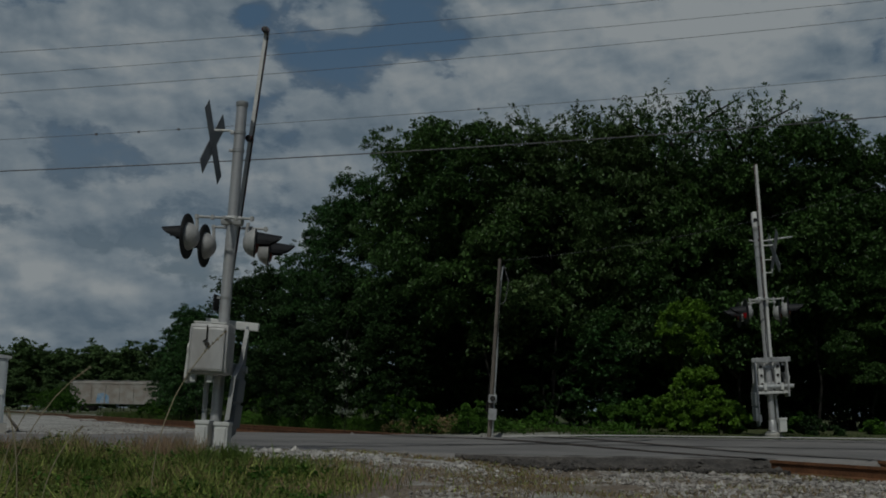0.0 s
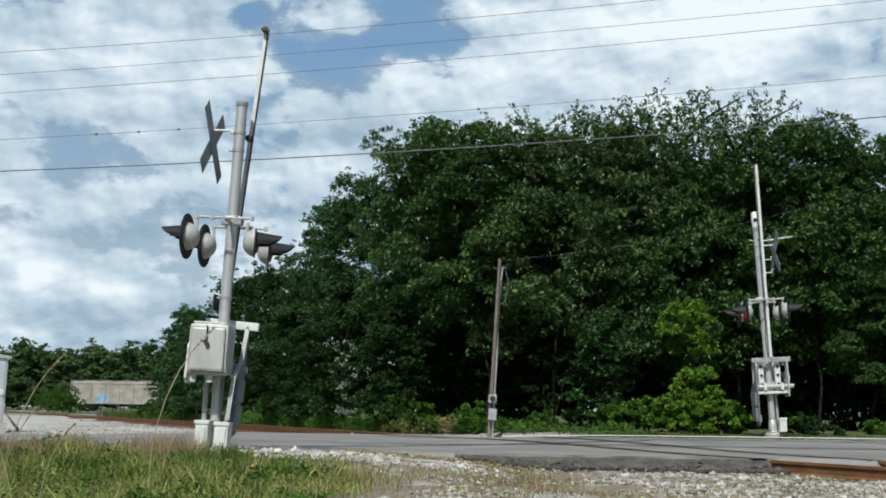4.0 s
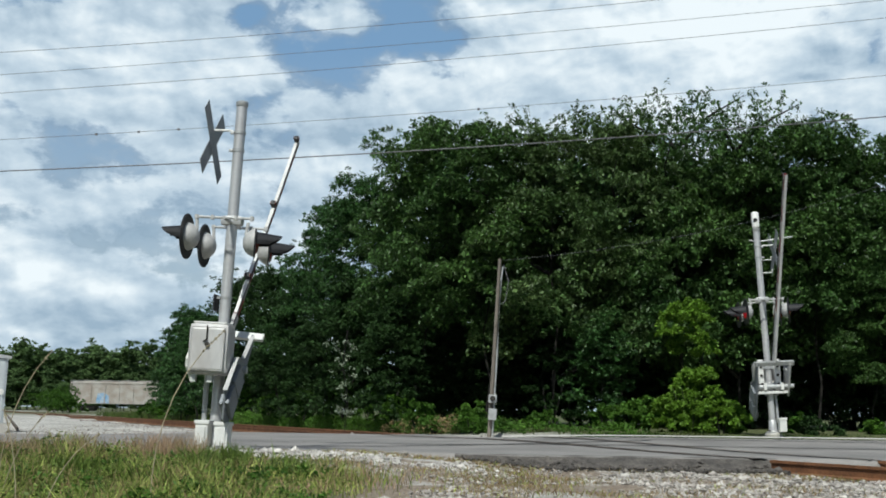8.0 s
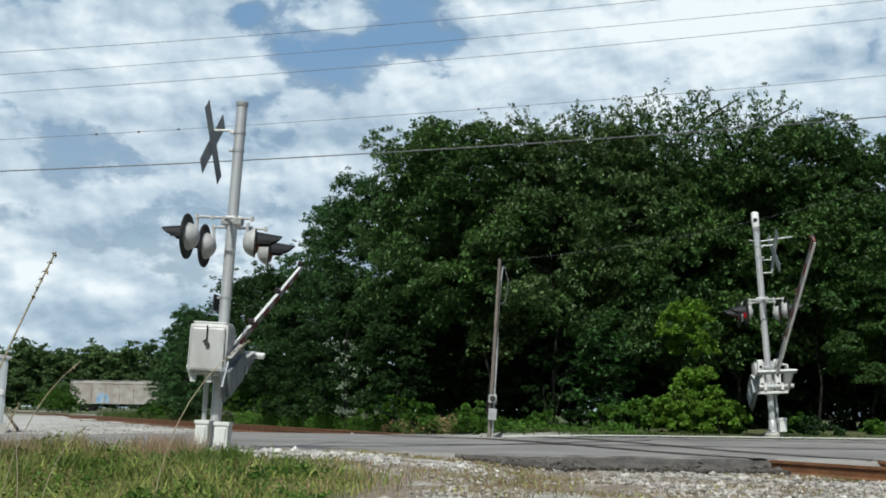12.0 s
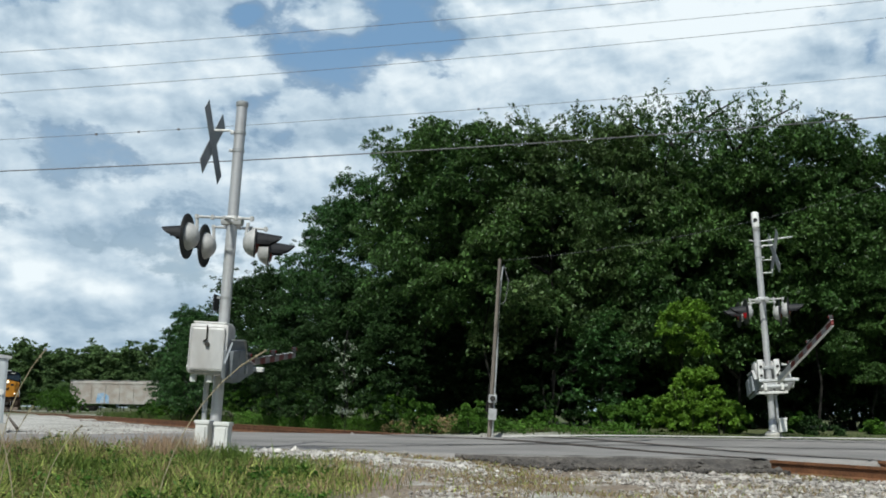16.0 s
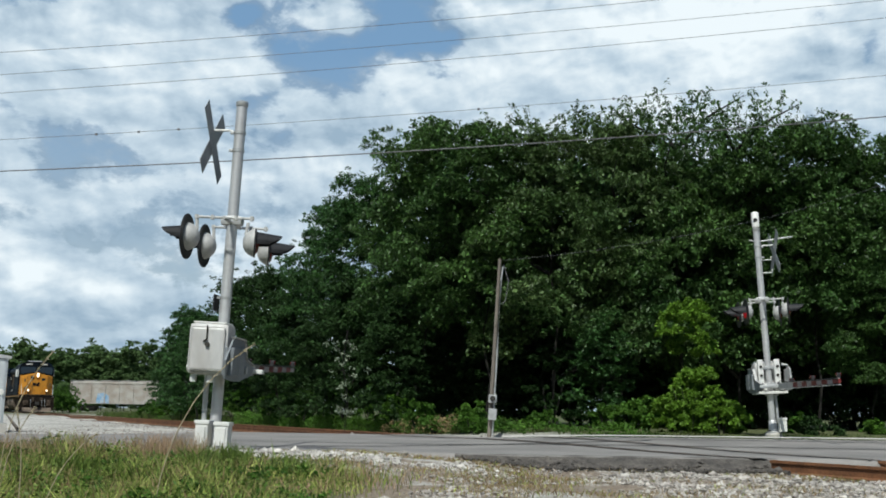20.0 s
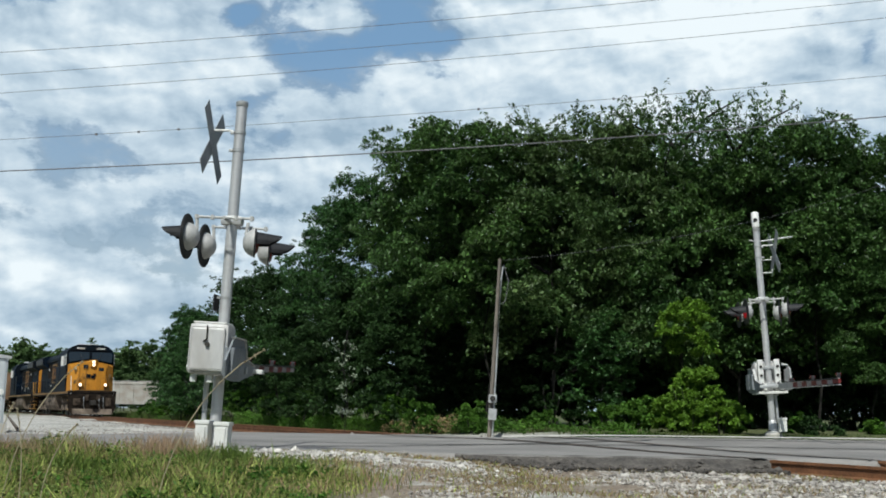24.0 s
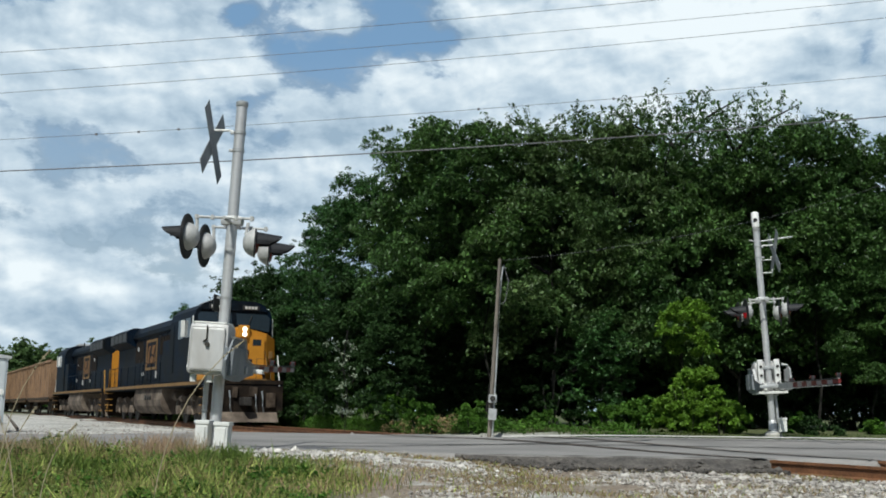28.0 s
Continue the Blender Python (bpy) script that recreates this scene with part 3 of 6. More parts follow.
def skirt_place(rng):
    x = rng.uniform(0.3, 4.7)
    y = road_near(x) - 0.05 - abs(rng.normal(0, 0.3))
    return x, y, ground_z(x, y) + 0.03


scatter_stones("broken_asphalt", "crumbled dark asphalt along the road edge", 2600, skirt_place, 0.022, 10, M["asphalt_edge"])
scatter_stones("white_gravel", "chalky white stones round the signal's foot", 5200, white_place, 0.018, 8, M["stone_white"])
scatter_stones("lot_gravel", "scattered grey stones on the gravel lot", 4000, lot_place, 0.015, 9)
scatter_stones("ballast", "pale grey crushed stone between the sleepers", 9000, track_place, 0.021, 4)


# ---- crossing signals ----
def flash_light(signal, x, y, z, face, lit, yaw, disc=0.30):
    """One flashing unit: black target disc, grey housing, long hood; face is -1 or +1 along the road."""
    place = Matrix.Translation((x, y, z)) @ Matrix.Rotation(radians(yaw), 4, "Z")
    x = y = z = 0.0
    m = Matrix.Rotation(radians(90) * face, 4, "Y")
    bm = bmesh.new()
    lathe(bm, [(0.03, -0.150), (0.07, -0.142), (0.12, -0.115), (0.16, -0.07), (0.185, -0.02), (0.188, 0.0)], m, 24)
    unit = part("light_unit", bm, M["lamp_grey"], signal, "grey domed lamp housing", True)
    unit.matrix_basis = place
    bm = bmesh.new()
    lathe(bm, [(disc, 0.0), (disc + 0.005, 0.012), (disc, 0.02), (disc * 0.57, 0.022)], m, 36)
    part("target_disc", bm, M["black"], unit, "black round target disc", True)
    bm = bmesh.new()
    lathe(bm, [(0.15, 0.024), (0.12, 0.05), (0.05, 0.065)], m, 24)
    part("lens", bm, M["lens_lit"] if lit else M["lens"], unit, "lit red glass lens" if lit else "dark red glass lens", True)
    bm = bmesh.new()
    seg, length = 18, 0.36
    for thick in (0.0, 0.008):
        for u in (0.022, length):
            for k in range(seg + 1):
                a = math.pi * (-0.06 + 1.12 * k / seg)
                cut = u if u < 0.1 else u * (0.55 + 0.45 * max(0.0, math.sin(a)) ** 0.6)
                r = 0.150 - thick - 0.035 * (u > 0.1)
                bm.verts.new((x + face * cut, y + r * math.cos(a), z + r * math.sin(a)))
    bm.verts.ensure_lookup_table()
    n = seg + 1
    for o in (0, 2 * n):
        for k in range(seg):
            bm.faces.new([bm.verts[o + k], bm.verts[o + k + 1], bm.verts[o + n + k + 1], bm.verts[o + n + k]])
    for k in range(seg):
        bm.faces.new([bm.verts[n + k], bm.verts[n + k + 1], bm.verts[3 * n + k + 1], bm.verts[3 * n + k]])
    part("hood", bm, M["hood"], unit, "dark grey lamp hood")
    bm = bmesh.new()
    pipe(bm, [(x - face * 0.1, y, z + 0.26), (x - face * 0.11, y, z + 0.15), (x - face * 0.12, y, z + 0.1)], 0.022, 8)
    part("hanger", bm, M["lamp_grey"], unit)


def crossing_signal(label, m, arm_len, arm_side, bell, small_sign, low_box, wide, plate):
    s = thing("crossing_signal", label, "crossing signal", m, "crossing signals")
    bm = bmesh.new()
    fr = 0.19 if bell else 0.30
    lathe(bm, [(fr, -0.25), (fr, 0.03), (fr - 0.02, 0.06)], Matrix.Identity(4), 20)
    part("foundation", bm, M["concrete"], s, "concrete foundation")
    bm = bmesh.new()
    tube(bm, (0, 0, 0.06), (0, 0, 4.74), 0.073, 0.074, 24)
    part("mast", bm, M["alu"], s, "silver painted tubular mast", True)
    bm = bmesh.new()
    lathe(bm, [(0.080, 4.70), (0.084, 4.705), (0.084, 4.765), (0.074, 4.775), (0.01, 4.777)], Matrix.Identity(4), 20)
    part("cap", bm, M["galv"], s, "", True)
    bm = bmesh.new()
    lathe(bm, [(0.16, 0.06), (0.16, 0.09), (0.10, 0.11), (0.085, 0.34), (0.07, 0.36)], Matrix.Identity(4), 20)
    part("mast_base", bm, M["alu"], s, "", True)
    for k in range(4):
        bm = bmesh.new()
        a = math.pi / 4 + k * math.pi / 2
        tube(bm, (0.13 * math.cos(a), 0.13 * math.sin(a), 0.085), (0.13 * math.cos(a), 0.13 * math.sin(a), 0.13), 0.016, seg=6)
        part("bolt", bm, M["dark_steel"], s)
    # junction boxes at the foot
    for (x0, x1, y0, y1, z0, z1) in low_box:
        bm = bmesh.new()
        box(bm, (x0, y0, z0), (x1, y1, z1), 0.02)
        jb = part("junction_box", bm, M["white"], s, "white junction box")
        bm = bmesh.new()
        box(bm, (x0 - 0.012, y0 - 0.014, z1 - 0.035), (x1 + 0.012, y1 + 0.012, z1 + 0.014), 0.008)
        part("lid", bm, M["white"], jb)
        bm = bmesh.new()
        box(bm, (x0 + 0.03, y0 - 0.02, z0 + 0.04), (x1 - 0.03, y0 - 0.001, z1 - 0.06), 0.006)
        part("cover_plate", bm, M["white"], jb)
    # conduit up to the mechanism
    bm = bmesh.new()
    pipe(bm, [(-0.14, -0.06, 0.30), (-0.14, -0.08, 0.7), (-0.13, -0.12, 1.12)], 0.034, 10)
    part("conduit", bm, M["galv"], s, "grey cable conduit", True)
    # gate mechanism
    bm = bmesh.new()
    box(bm, (-0.32, -0.50, 1.00), (wide, -0.10, 1.67), 0.085)
    mech = part("gate_mechanism", bm, M["cast"], s, "silver cast housing of the gate mechanism", True)
    bm = bmesh.new()
    box(bm, (-0.275, -0.522, 1.05), (wide - 0.045, -0.49, 1.61), 0.03)
    part("door", bm, M["cast"], mech)
    bm = bmesh.new()
    box(bm, (-0.27, -0.46, 1.662), (wide - 0.05, -0.12, 1.684), 0.01)
    part("lid", bm, M["white"], mech, "pale lid")
    bm = bmesh.new()
    pipe(bm, [(-0.06, -0.535, 1.63), (-0.055, -0.54, 1.45), (-0.10, -0.54, 1.42)], 0.013, 8)
    tube(bm, (-0.045, -0.52, 1.385), (-0.045, -0.555, 1.385), 0.03, seg=12)
    part("latch", bm, M["dark_steel"], mech, "dark latch with padlock")
    for x in (-0.27, -0.05):
        bm = bmesh.new()
        box(bm, (x, -0.42, 0.90), (x + 0.07, -0.34, 1.01), 0.01)
        part("foot", bm, M["white"], mech)
    for z in (1.12, 1.5):
        bm = bmesh.new()
        box(bm, (-0.12, -0.12, z), (0.12, 0.095, z + 0.07), 0.01)
        part("mast_clamp", bm, M["galv"], mech)
    bm = bmesh.new()
    tube(bm, (-0.50, 0.18, 1.10), (0.32, 0.18, 1.10), 0.05, seg=16)
    part("shaft", bm, M["galv"], mech, "", True)
    for x in (-0.24, 0.14):
        bm = bmesh.new()
        box(bm, (x - 0.03, -0.12, 1.02), (x + 0.03, 0.24, 1.18), 0.012)
        part("bearing", bm, M["white"], mech, "white shaft bearing")
    if bell:   # the side of the mechanism that shows its mounting
        bm = bmesh.new()
        box(bm, (-0.36, -0.30, 0.94), (0.34, 0.20, 1.0), 0.012)
        part("base_shelf", bm, M["white"], mech, "white shelf under the mechanism")
        for x in (-0.24, 0.13):
            bm = bmesh.new()
            box(bm, (x, 0.02, 1.02), (x + 0.12, 0.13, 1.72), 0.02)
            br = part("mounting_bracket", bm, M["white"], mech, "white upright mounting bracket")
            for z in (1.16, 1.36, 1.56):
                bm = bmesh.new()
                tube(bm, (x + 0.06, 0.125, z), (x + 0.06, 0.155, z), 0.032, seg=10)
                part("bolt", bm, M["dark_steel"], br, "dark bolt head")
        bm = bmesh.new()
        pipe(bm, [(-0.30, 0.05, 1.60), (-0.42, 0.05, 1.58), (-0.44, 0.05, 1.30), (-0.40, 0.05, 1.12)], 0.03, 8)
        part("crank_arm", bm, M["white"], mech, "white crank arm", True)
    # cross arm and lights
    zl = 3.10
    bm = bmesh.new()
    box(bm, (-0.15, -0.09, zl - 0.07), (0.15, 0.09, zl + 0.06), 0.045)
    part("light_bracket", bm, M["alu"], s, "silver light bracket", True)
    bm = bmesh.new()
    tube(bm, (0, -0.42, zl - 0.03), (0, -0.08, zl - 0.03), 0.025, seg=10)
    tube(bm, (0, 0.08, zl - 0.03), (0, 0.42, zl - 0.03), 0.025, seg=10)
    for y in (-0.40, 0.40):
        tube(bm, (-0.40, y, zl - 0.03), (0.40, y, zl - 0.03), 0.018, seg=10)
    for y in (-0.40, 0.40):
        for x in (-0.37, -0.16, 0.16, 0.37):
            lathe(bm, [(0.018, -0.032), (0.027, -0.028), (0.027, 0.028), (0.018, 0.032)], Matrix.Translation((x, y, zl - 0.03)), 10)
    part("cross_arm", bm, M["lamp_grey"], s, "", True)
    for y in (-0.40, 0.40):
        for f in (-1, 1):
            flash_light(s, f * (0.47 if bell or f < 0 else 0.43), y, zl - (0.30 if bell or f < 0 else 0.35), f, bell and f > 0 and y > 0, (-17 if f < 0 else 0) if bell else (13 if f > 0 else 0), 0.30 if bell or f < 0 else 0.19)
    # crossbuck
    cb = bmesh.new()
    for a in (45, -45):
        mm = Matrix.Translation((-0.36 - 0.006 * (a > 0), 0, 4.18)) @ Matrix.Rotation(radians(a), 4, "X")
        box(cb, (-0.003, -0.61, -0.115), (0.003, 0.61, 0.115), 0, mm)
    cbuck = part("crossbuck", cb, M["sign_back"], s, "aluminium back of the crossbuck sign")
    for a in (45, -45):
        bm = bmesh.new()
        mm = Matrix.Translation((-0.366 - 0.006 * (a > 0), 0, 4.18)) @ Matrix.Rotation(radians(a), 4, "X")
        box(bm, (-0.001, -0.60, -0.105), (0.001, 0.60, 0.105), 0, mm)
        part("sign_face", bm, M["sign_face"], cbuck, "white reflective face")
    bm = bmesh.new()
    pipe(bm, [(-0.355, 0, 4.36), (-0.12, 0, 4.36), (-0.07, 0, 4.33)], 0.016, 8)
    part("sign_bracket", bm, M["white"], s, "white sign bracket", True)
    for z in (4.33, 4.08):
        bm = bmesh.new()
        lathe(bm, [(0.074, z - 0.02), (0.084, z - 0.02), (0.084, z + 0.02), (0.074, z + 0.02)], Matrix.Identity(4), 16)
        box(bm, (-0.13, -0.02, z - 0.02), (-0.07, 0.02, z + 0.02), 0.005)
        part("mast_clamp", bm, M["galv"], s, "", True)
    if small_sign:
        bm = bmesh.new()
        box(bm, (-0.135, -0.13, 1.86), (-0.125, 0.13, 2.08))
        part("notice_plate", bm, M["hood"], s, "small grey notice plate seen from behind")
        bm = bmesh.new()
        lathe(bm, [(0.074, 2.03), (0.083, 2.03), (0.083, 2.06), (0.074, 2.06)], Matrix.Identity(4), 16)
        box(bm, (-0.125, -0.015, 2.03), (-0.07, 0.015, 2.06))
        part("clamp", bm, M["galv"], s)
    if bell:
        bm = bmesh.new()
        lathe(bm, [(0.07, 4.79), (0.085, 4.80), (0.085, 5.12), (0.06, 5.16), (0.01, 5.17)], Matrix.Identity(4), 16)
        bl = part("bell", bm, M["white"], s, "white electronic bell on the mast top", True)
        bm = bmesh.new()
        tube(bm, (0.02, 0.075, 4.96), (0.02, 0.095, 4.96), 0.045, seg=14)
        part("speaker_grille", bm, M["black"], bl)
        bm = bmesh.new()
        pipe(bm, [(0, 0, 4.46), (-0.3, 0, 4.48), (-0.62, 0, 4.52), (-0.80, 0, 4.53)], 0.018, 6)
        pipe(bm, [(0, 0, 4.46), (0.18, 0, 4.50)], 0.018, 6)
        part("bracket_arm", bm, M["galv"], s)
        for z in (3.72, 4.02):
            bm = bmesh.new()
            pipe(bm, [(0, 0.0, z), (-0.28, 0.0, z), (-0.29, 0.0, z + 0.08)], 0.014, 6)
            part("step_bracket", bm, M["white"], s)
    # the moving gate: a long plate with the counterweights on one side, a short one on the other
    g = bmesh.new()
    prism(g, [(0.60, 0.055), (0.60, -0.055), (0.15, -0.10), (-0.10, -0.14), (-0.40, -0.14), (-0.84, -0.10), (-0.90, 0.14), (-0.62, 0.42), (-0.10, 0.40), (0.10, 0.14)], plate, plate + 0.025, 0)
    gate = part("gate_arm", g, M["plate_grey"], s, "red and white striped gate arm with grey counterweights")
    gate.location = GATE_PIVOT
    side = -0.39 if bell else -0.41
    # added strip, coloured paler than the plate to show its edge sunlit
    rimline = [(0.56, 0.06), (0.10, 0.145), (-0.10, 0.405), (-0.66, 0.425)]
    bm = bmesh.new()
    prism(bm, rimline + [(y - 0.006, z + 0.016) for y, z in rimline[::-1]], plate - 0.005, plate + 0.052, 0)
    part("edge_flange", bm, M["lamp_grey"], gate, "pale strip painted as the plate's sunlit edge")
    bm = bmesh.new()
    prism(bm, [(0.60, 0.055), (0.60, -0.055), (0.0, -0.10), (-0.22, -0.08), (-0.25, 0.30), (-0.18, 0.38), (0.13, 0.40), (0.22, 0.43), (0.31, 0.38), (0.32, 0.14)], side, side + 0.03, 0)
    part("side_plate", bm, M["lamp_grey" if bell else "white"], gate, "white side plate")
    # yoke colour follows the light: near one sunlit white, far one shaded grey
    bm = bmesh.new()
    box(bm, (side - (0.08 if bell else -0.07), 0.55, -0.03), (0.40 if bell else 0.40, 0.66, 0.03), 0.012)
    part("yoke", bm, M["galv" if bell else "white"], gate, "pale cross channel")
    for x0, x1, y0, y1 in ((plate - 0.05, plate - 0.001, -0.78, -0.62), (plate + 0.026, plate + 0.08, -0.76, -0.46), (plate + 0.026, plate + 0.075, -0.42, -0.12)):
        bm = bmesh.new()
        box(bm, (x0, y0, -0.06), (x1, y1, 0.30), 0.012)
        part("counterweight", bm, M["plate_grey"], gate, "grey cast counterweight")
    ax, n, y0 = arm_side, 9 if bell else 12, 1.9 if bell else 0.95
    bm = bmesh.new()
    prism(bm, [(0.66, -0.065), (y0, -0.06), (y0, 0.06), (0.66, 0.065)], ax - 0.03, ax + 0.03, 0)
    part("arm_base", bm, M["lamp_grey"], gate, "grey aluminium arm base")
    step = (arm_len - y0) / n
    for k in range(n):
        a, b = y0 + k * step, y0 + (k + 1) * step
        h0, h1 = 0.050 - 0.012 * k / n, 0.050 - 0.012 * (k + 1) / n
        bm = bmesh.new()
        prism(bm, [(a, -h0), (b, -h1), (b, h1), (a, h0)], ax - 0.024, ax + 0.024, 0)
        part("stripe", bm, M["red"] if k % 2 == 0 else M["arm_shaded"], gate, "red stripe" if k % 2 == 0 else "white stripe")
    # edge strips keep the brighter white, as if sunlit
    bm = bmesh.new()
    box(bm, (ax - 0.026, y0 + 0.02, 0.053), (ax + 0.026, arm_len - 0.02, 0.060))
    part("top_strip", bm, M["arm_white"], gate, "white top edge")
    if bell:
        bm = bmesh.new()
        box(bm, (ax - 0.028, 0.66, -0.066), (ax + 0.028, arm_len - 0.01, -0.058))
        part("bottom_strip", bm, M["arm_white"], gate, "white lower edge")
    for y in (arm_len - 0.05, arm_len * 0.66, arm_len * 0.34):
        bm = bmesh.new()
        box(bm, (ax - 0.035, y - 0.05, 0.06), (ax + 0.035, y + 0.03, 0.15), 0.015)
        lm = part("arm_light", bm, M["black"], gate, "small arm lamp")
        for f in (-1, 1):
            bm = bmesh.new()
            tube(bm, (ax + f * 0.035, y - 0.01, 0.12), (ax + f * 0.045, y - 0.01, 0.12), 0.03, seg=12)
            part("lens", bm, M["lens"], lm, "red glass lens")
    bm = bmesh.new()
    pipe(bm, [(ax + 0.035, 0.6, 0.07), (ax + 0.05, 1.1, 0.12), (ax + 0.04, 1.5, 0.07), (ax + 0.035, arm_len * 0.6, 0.06),
              (ax + 0.03, arm_len - 0.1, 0.06)], 0.009, 5)
    part("arm_cable", bm, M["black"], gate)
    return s, gate


GATE_PIVOT = (0.0, 0.18, 1.10)
NEAR_POSE = pose(-3.0, 14.4, 0.03, 0, 2.4, 0) @ pose(0, 0, 0, 0, 0, -4)
FAR_POSE = pose(7.55, 24.7, 0.14, 0, -3.0, 0) @ pose(0, 0, 0, 0, 0, 176)
NEAR_SIGNAL, NEAR_GATE = crossing_signal("silver crossing signal mast with lights and gate beside the grass", NEAR_POSE,
                                         4.86, -0.09, False, True,
                                         [(-0.175, -0.005, -0.32, -0.10, 0.06, 0.40), (0.075, 0.262, -0.32, -0.10, 0.06, 0.39)], 0.22, 0.24)
FAR_SIGNAL, FAR_GATE = crossing_signal("silver crossing signal mast topped by a white bell", FAR_POSE, 5.12, -0.03, True,
                                       False, [(-0.25, -0.09, 0.10, 0.30, 0.08, 0.38)], 0.28, 0.32)


# ---- service pole, wires, cabinets ----
def service_pole():
    s = thing("service_pole", "thin weathered wooden service pole with meter boxes", "pole", pose(1.2, 27.0, 0.0, 0, 3.2, 0))
    bm = bmesh.new()
    tube(bm, (0, 0, -0.2), (0, 0, 4.45), 0.056, 0.042, 14)
    part("pole", bm, M["wood"], s, "", True)
    bm = bmesh.new()
    pipe(bm, [(0.075, -0.05, 0.0), (0.07, -0.05, 2.2), (0.06, -0.05, 3.9), (0.09, -0.05, 4.25), (0.16, -0.05, 4.2)], 0.022, 8)
    part("conduit", bm, M["galv"], s, "grey conduit", True)
    bm = bmesh.new()
    box(bm, (-0.08, -0.22, 0.82), (0.12, -0.08, 1.02), 0.015)
    mt = part("meter", bm, M["galv"], s, "grey electricity meter box")
    bm = bmesh.new()
    tube(bm, (0.02, -0.22, 0.93), (0.02, -0.30, 0.93), 0.07, 0.06, 16)
    part("meter_dial", bm, M["dark_steel"], mt)
    bm = bmesh.new()
    box(bm, (-0.06, -0.22, 0.40), (0.14, -0.08, 0.68), 0.02)
    part("switch_box", bm, M["galv"], s, "grey switch box")
    bm = bmesh.new()
    pipe(bm, [(0.1, 0, 4.3), (0.25, -0.02, 3.9), (0.2, -0.03, 3.4), (0.13, -0.04, 3.3)], 0.012, 5)
    part("drop_cable", bm, M["cable"], s)


service_pole()


def wire(name, label, a, b, sag, r, knots=0):
    """A hanging wire between two far ends."""
    a, b = Vector(a), Vector(b)
    bm = bmesh.new()
    pts = []
    for k in range(41):
        t = k / 40
        p = a.lerp(b, t)
        p.z -= sag * 4 * t * (1 - t)
        pts.append(p)
    pipe(bm, pts, r, 6)
    w = part(name, bm, M["cable"], None)
    tagged(w, label, "wire", "overhead wires")
    for k in range(knots):
        bm = bmesh.new()
        f = (13.85, 14.6, 15.3, 20.6, 23.0)[k]
        p = pts[int(f)].lerp(pts[int(f) + 1], f % 1)
        box(bm, p - Vector((0.03, 0.015, 0.025)), p + Vector((0.03, 0.015, 0.025)), 0.006)
        part("clip", bm, M["cable"], w)


def wires():
    # heights at x = -10.3 and x = +10.3 on a line 24 m off, drawn out to both sides
    for z0, z1, r, sag, lab, kn in ((8.72, 10.86, 0.0062, 0.95, "thin dark overhead wire", 0), (8.18, 10.26, 0.0055, 0.6, "thin dark overhead wire", 0),
                                    (7.74, 9.82, 0.0060, 0.7, "thin dark overhead wire", 0), (6.63, 8.43, 0.0055, 0.65, "thin overhead wire with small clips", 5),
                                    (5.89, 7.45, 0.0135, 0.8, "thick twisted dark overhead cable", 0)):
        g = (z1 - z0) / 20.6
        zm = (z0 + z1) / 2
        L = 26.0
        k = sag * (1 - (10.3 / L) ** 2)
        wire("overhead_wire", lab, (-L, 24, zm - g * L + k), (L, 24, zm + g * L + k), sag, r, kn)
    wire("service_drop", "thin service wire from the pole into the trees", (1.42, 27.0, 4.4), (13.0, 30.0, 7.3), 0.35, 0.004)


wires()


def signal_cabinet():
    s = thing("signal_cabinet", "pale grey aluminium railway signal cabinet on a gravel pad", "cabinet", pose(-13.52, 31.5, 0.06, 0, 1.0, 25))
    bm = bmesh.new()
    box(bm, (-0.85, -0.7, -0.3), (0.85, 0.7, 0.06), 0.01)
    part("plinth", bm, M["concrete"], s, "concrete plinth")
    bm = bmesh.new()
    box(bm, (-0.75, -0.6, 0.06), (0.75, 0.6, 1.92), 0.015)
    body = part("body", bm, M["cabinet_grey"], s)
    bm = bmesh.new()
    prism(bm, [(-0.83, 1.92), (0.83, 1.92), (0.83, 1.98), (0.0, 2.10), (-0.83, 1.98)], -0.68, 0.68, 1)
    part("roof", bm, M["alu"], s)
    for x in (-0.70, 0.02):
        bm = bmesh.new()
        box(bm, (x, -0.625, 0.12), (x + 0.68, -0.601, 1.86), 0.01)
        d = part("door", bm, M["cabinet_grey"], body)
        bm = bmesh.new()
        tube(bm, (x + 0.6, -0.625, 0.95), (x + 0.6, -0.66, 0.95), 0.09, seg=16)
        part("lock_disc", bm, M["white"], d, "white round lock cover")


signal_cabinet()


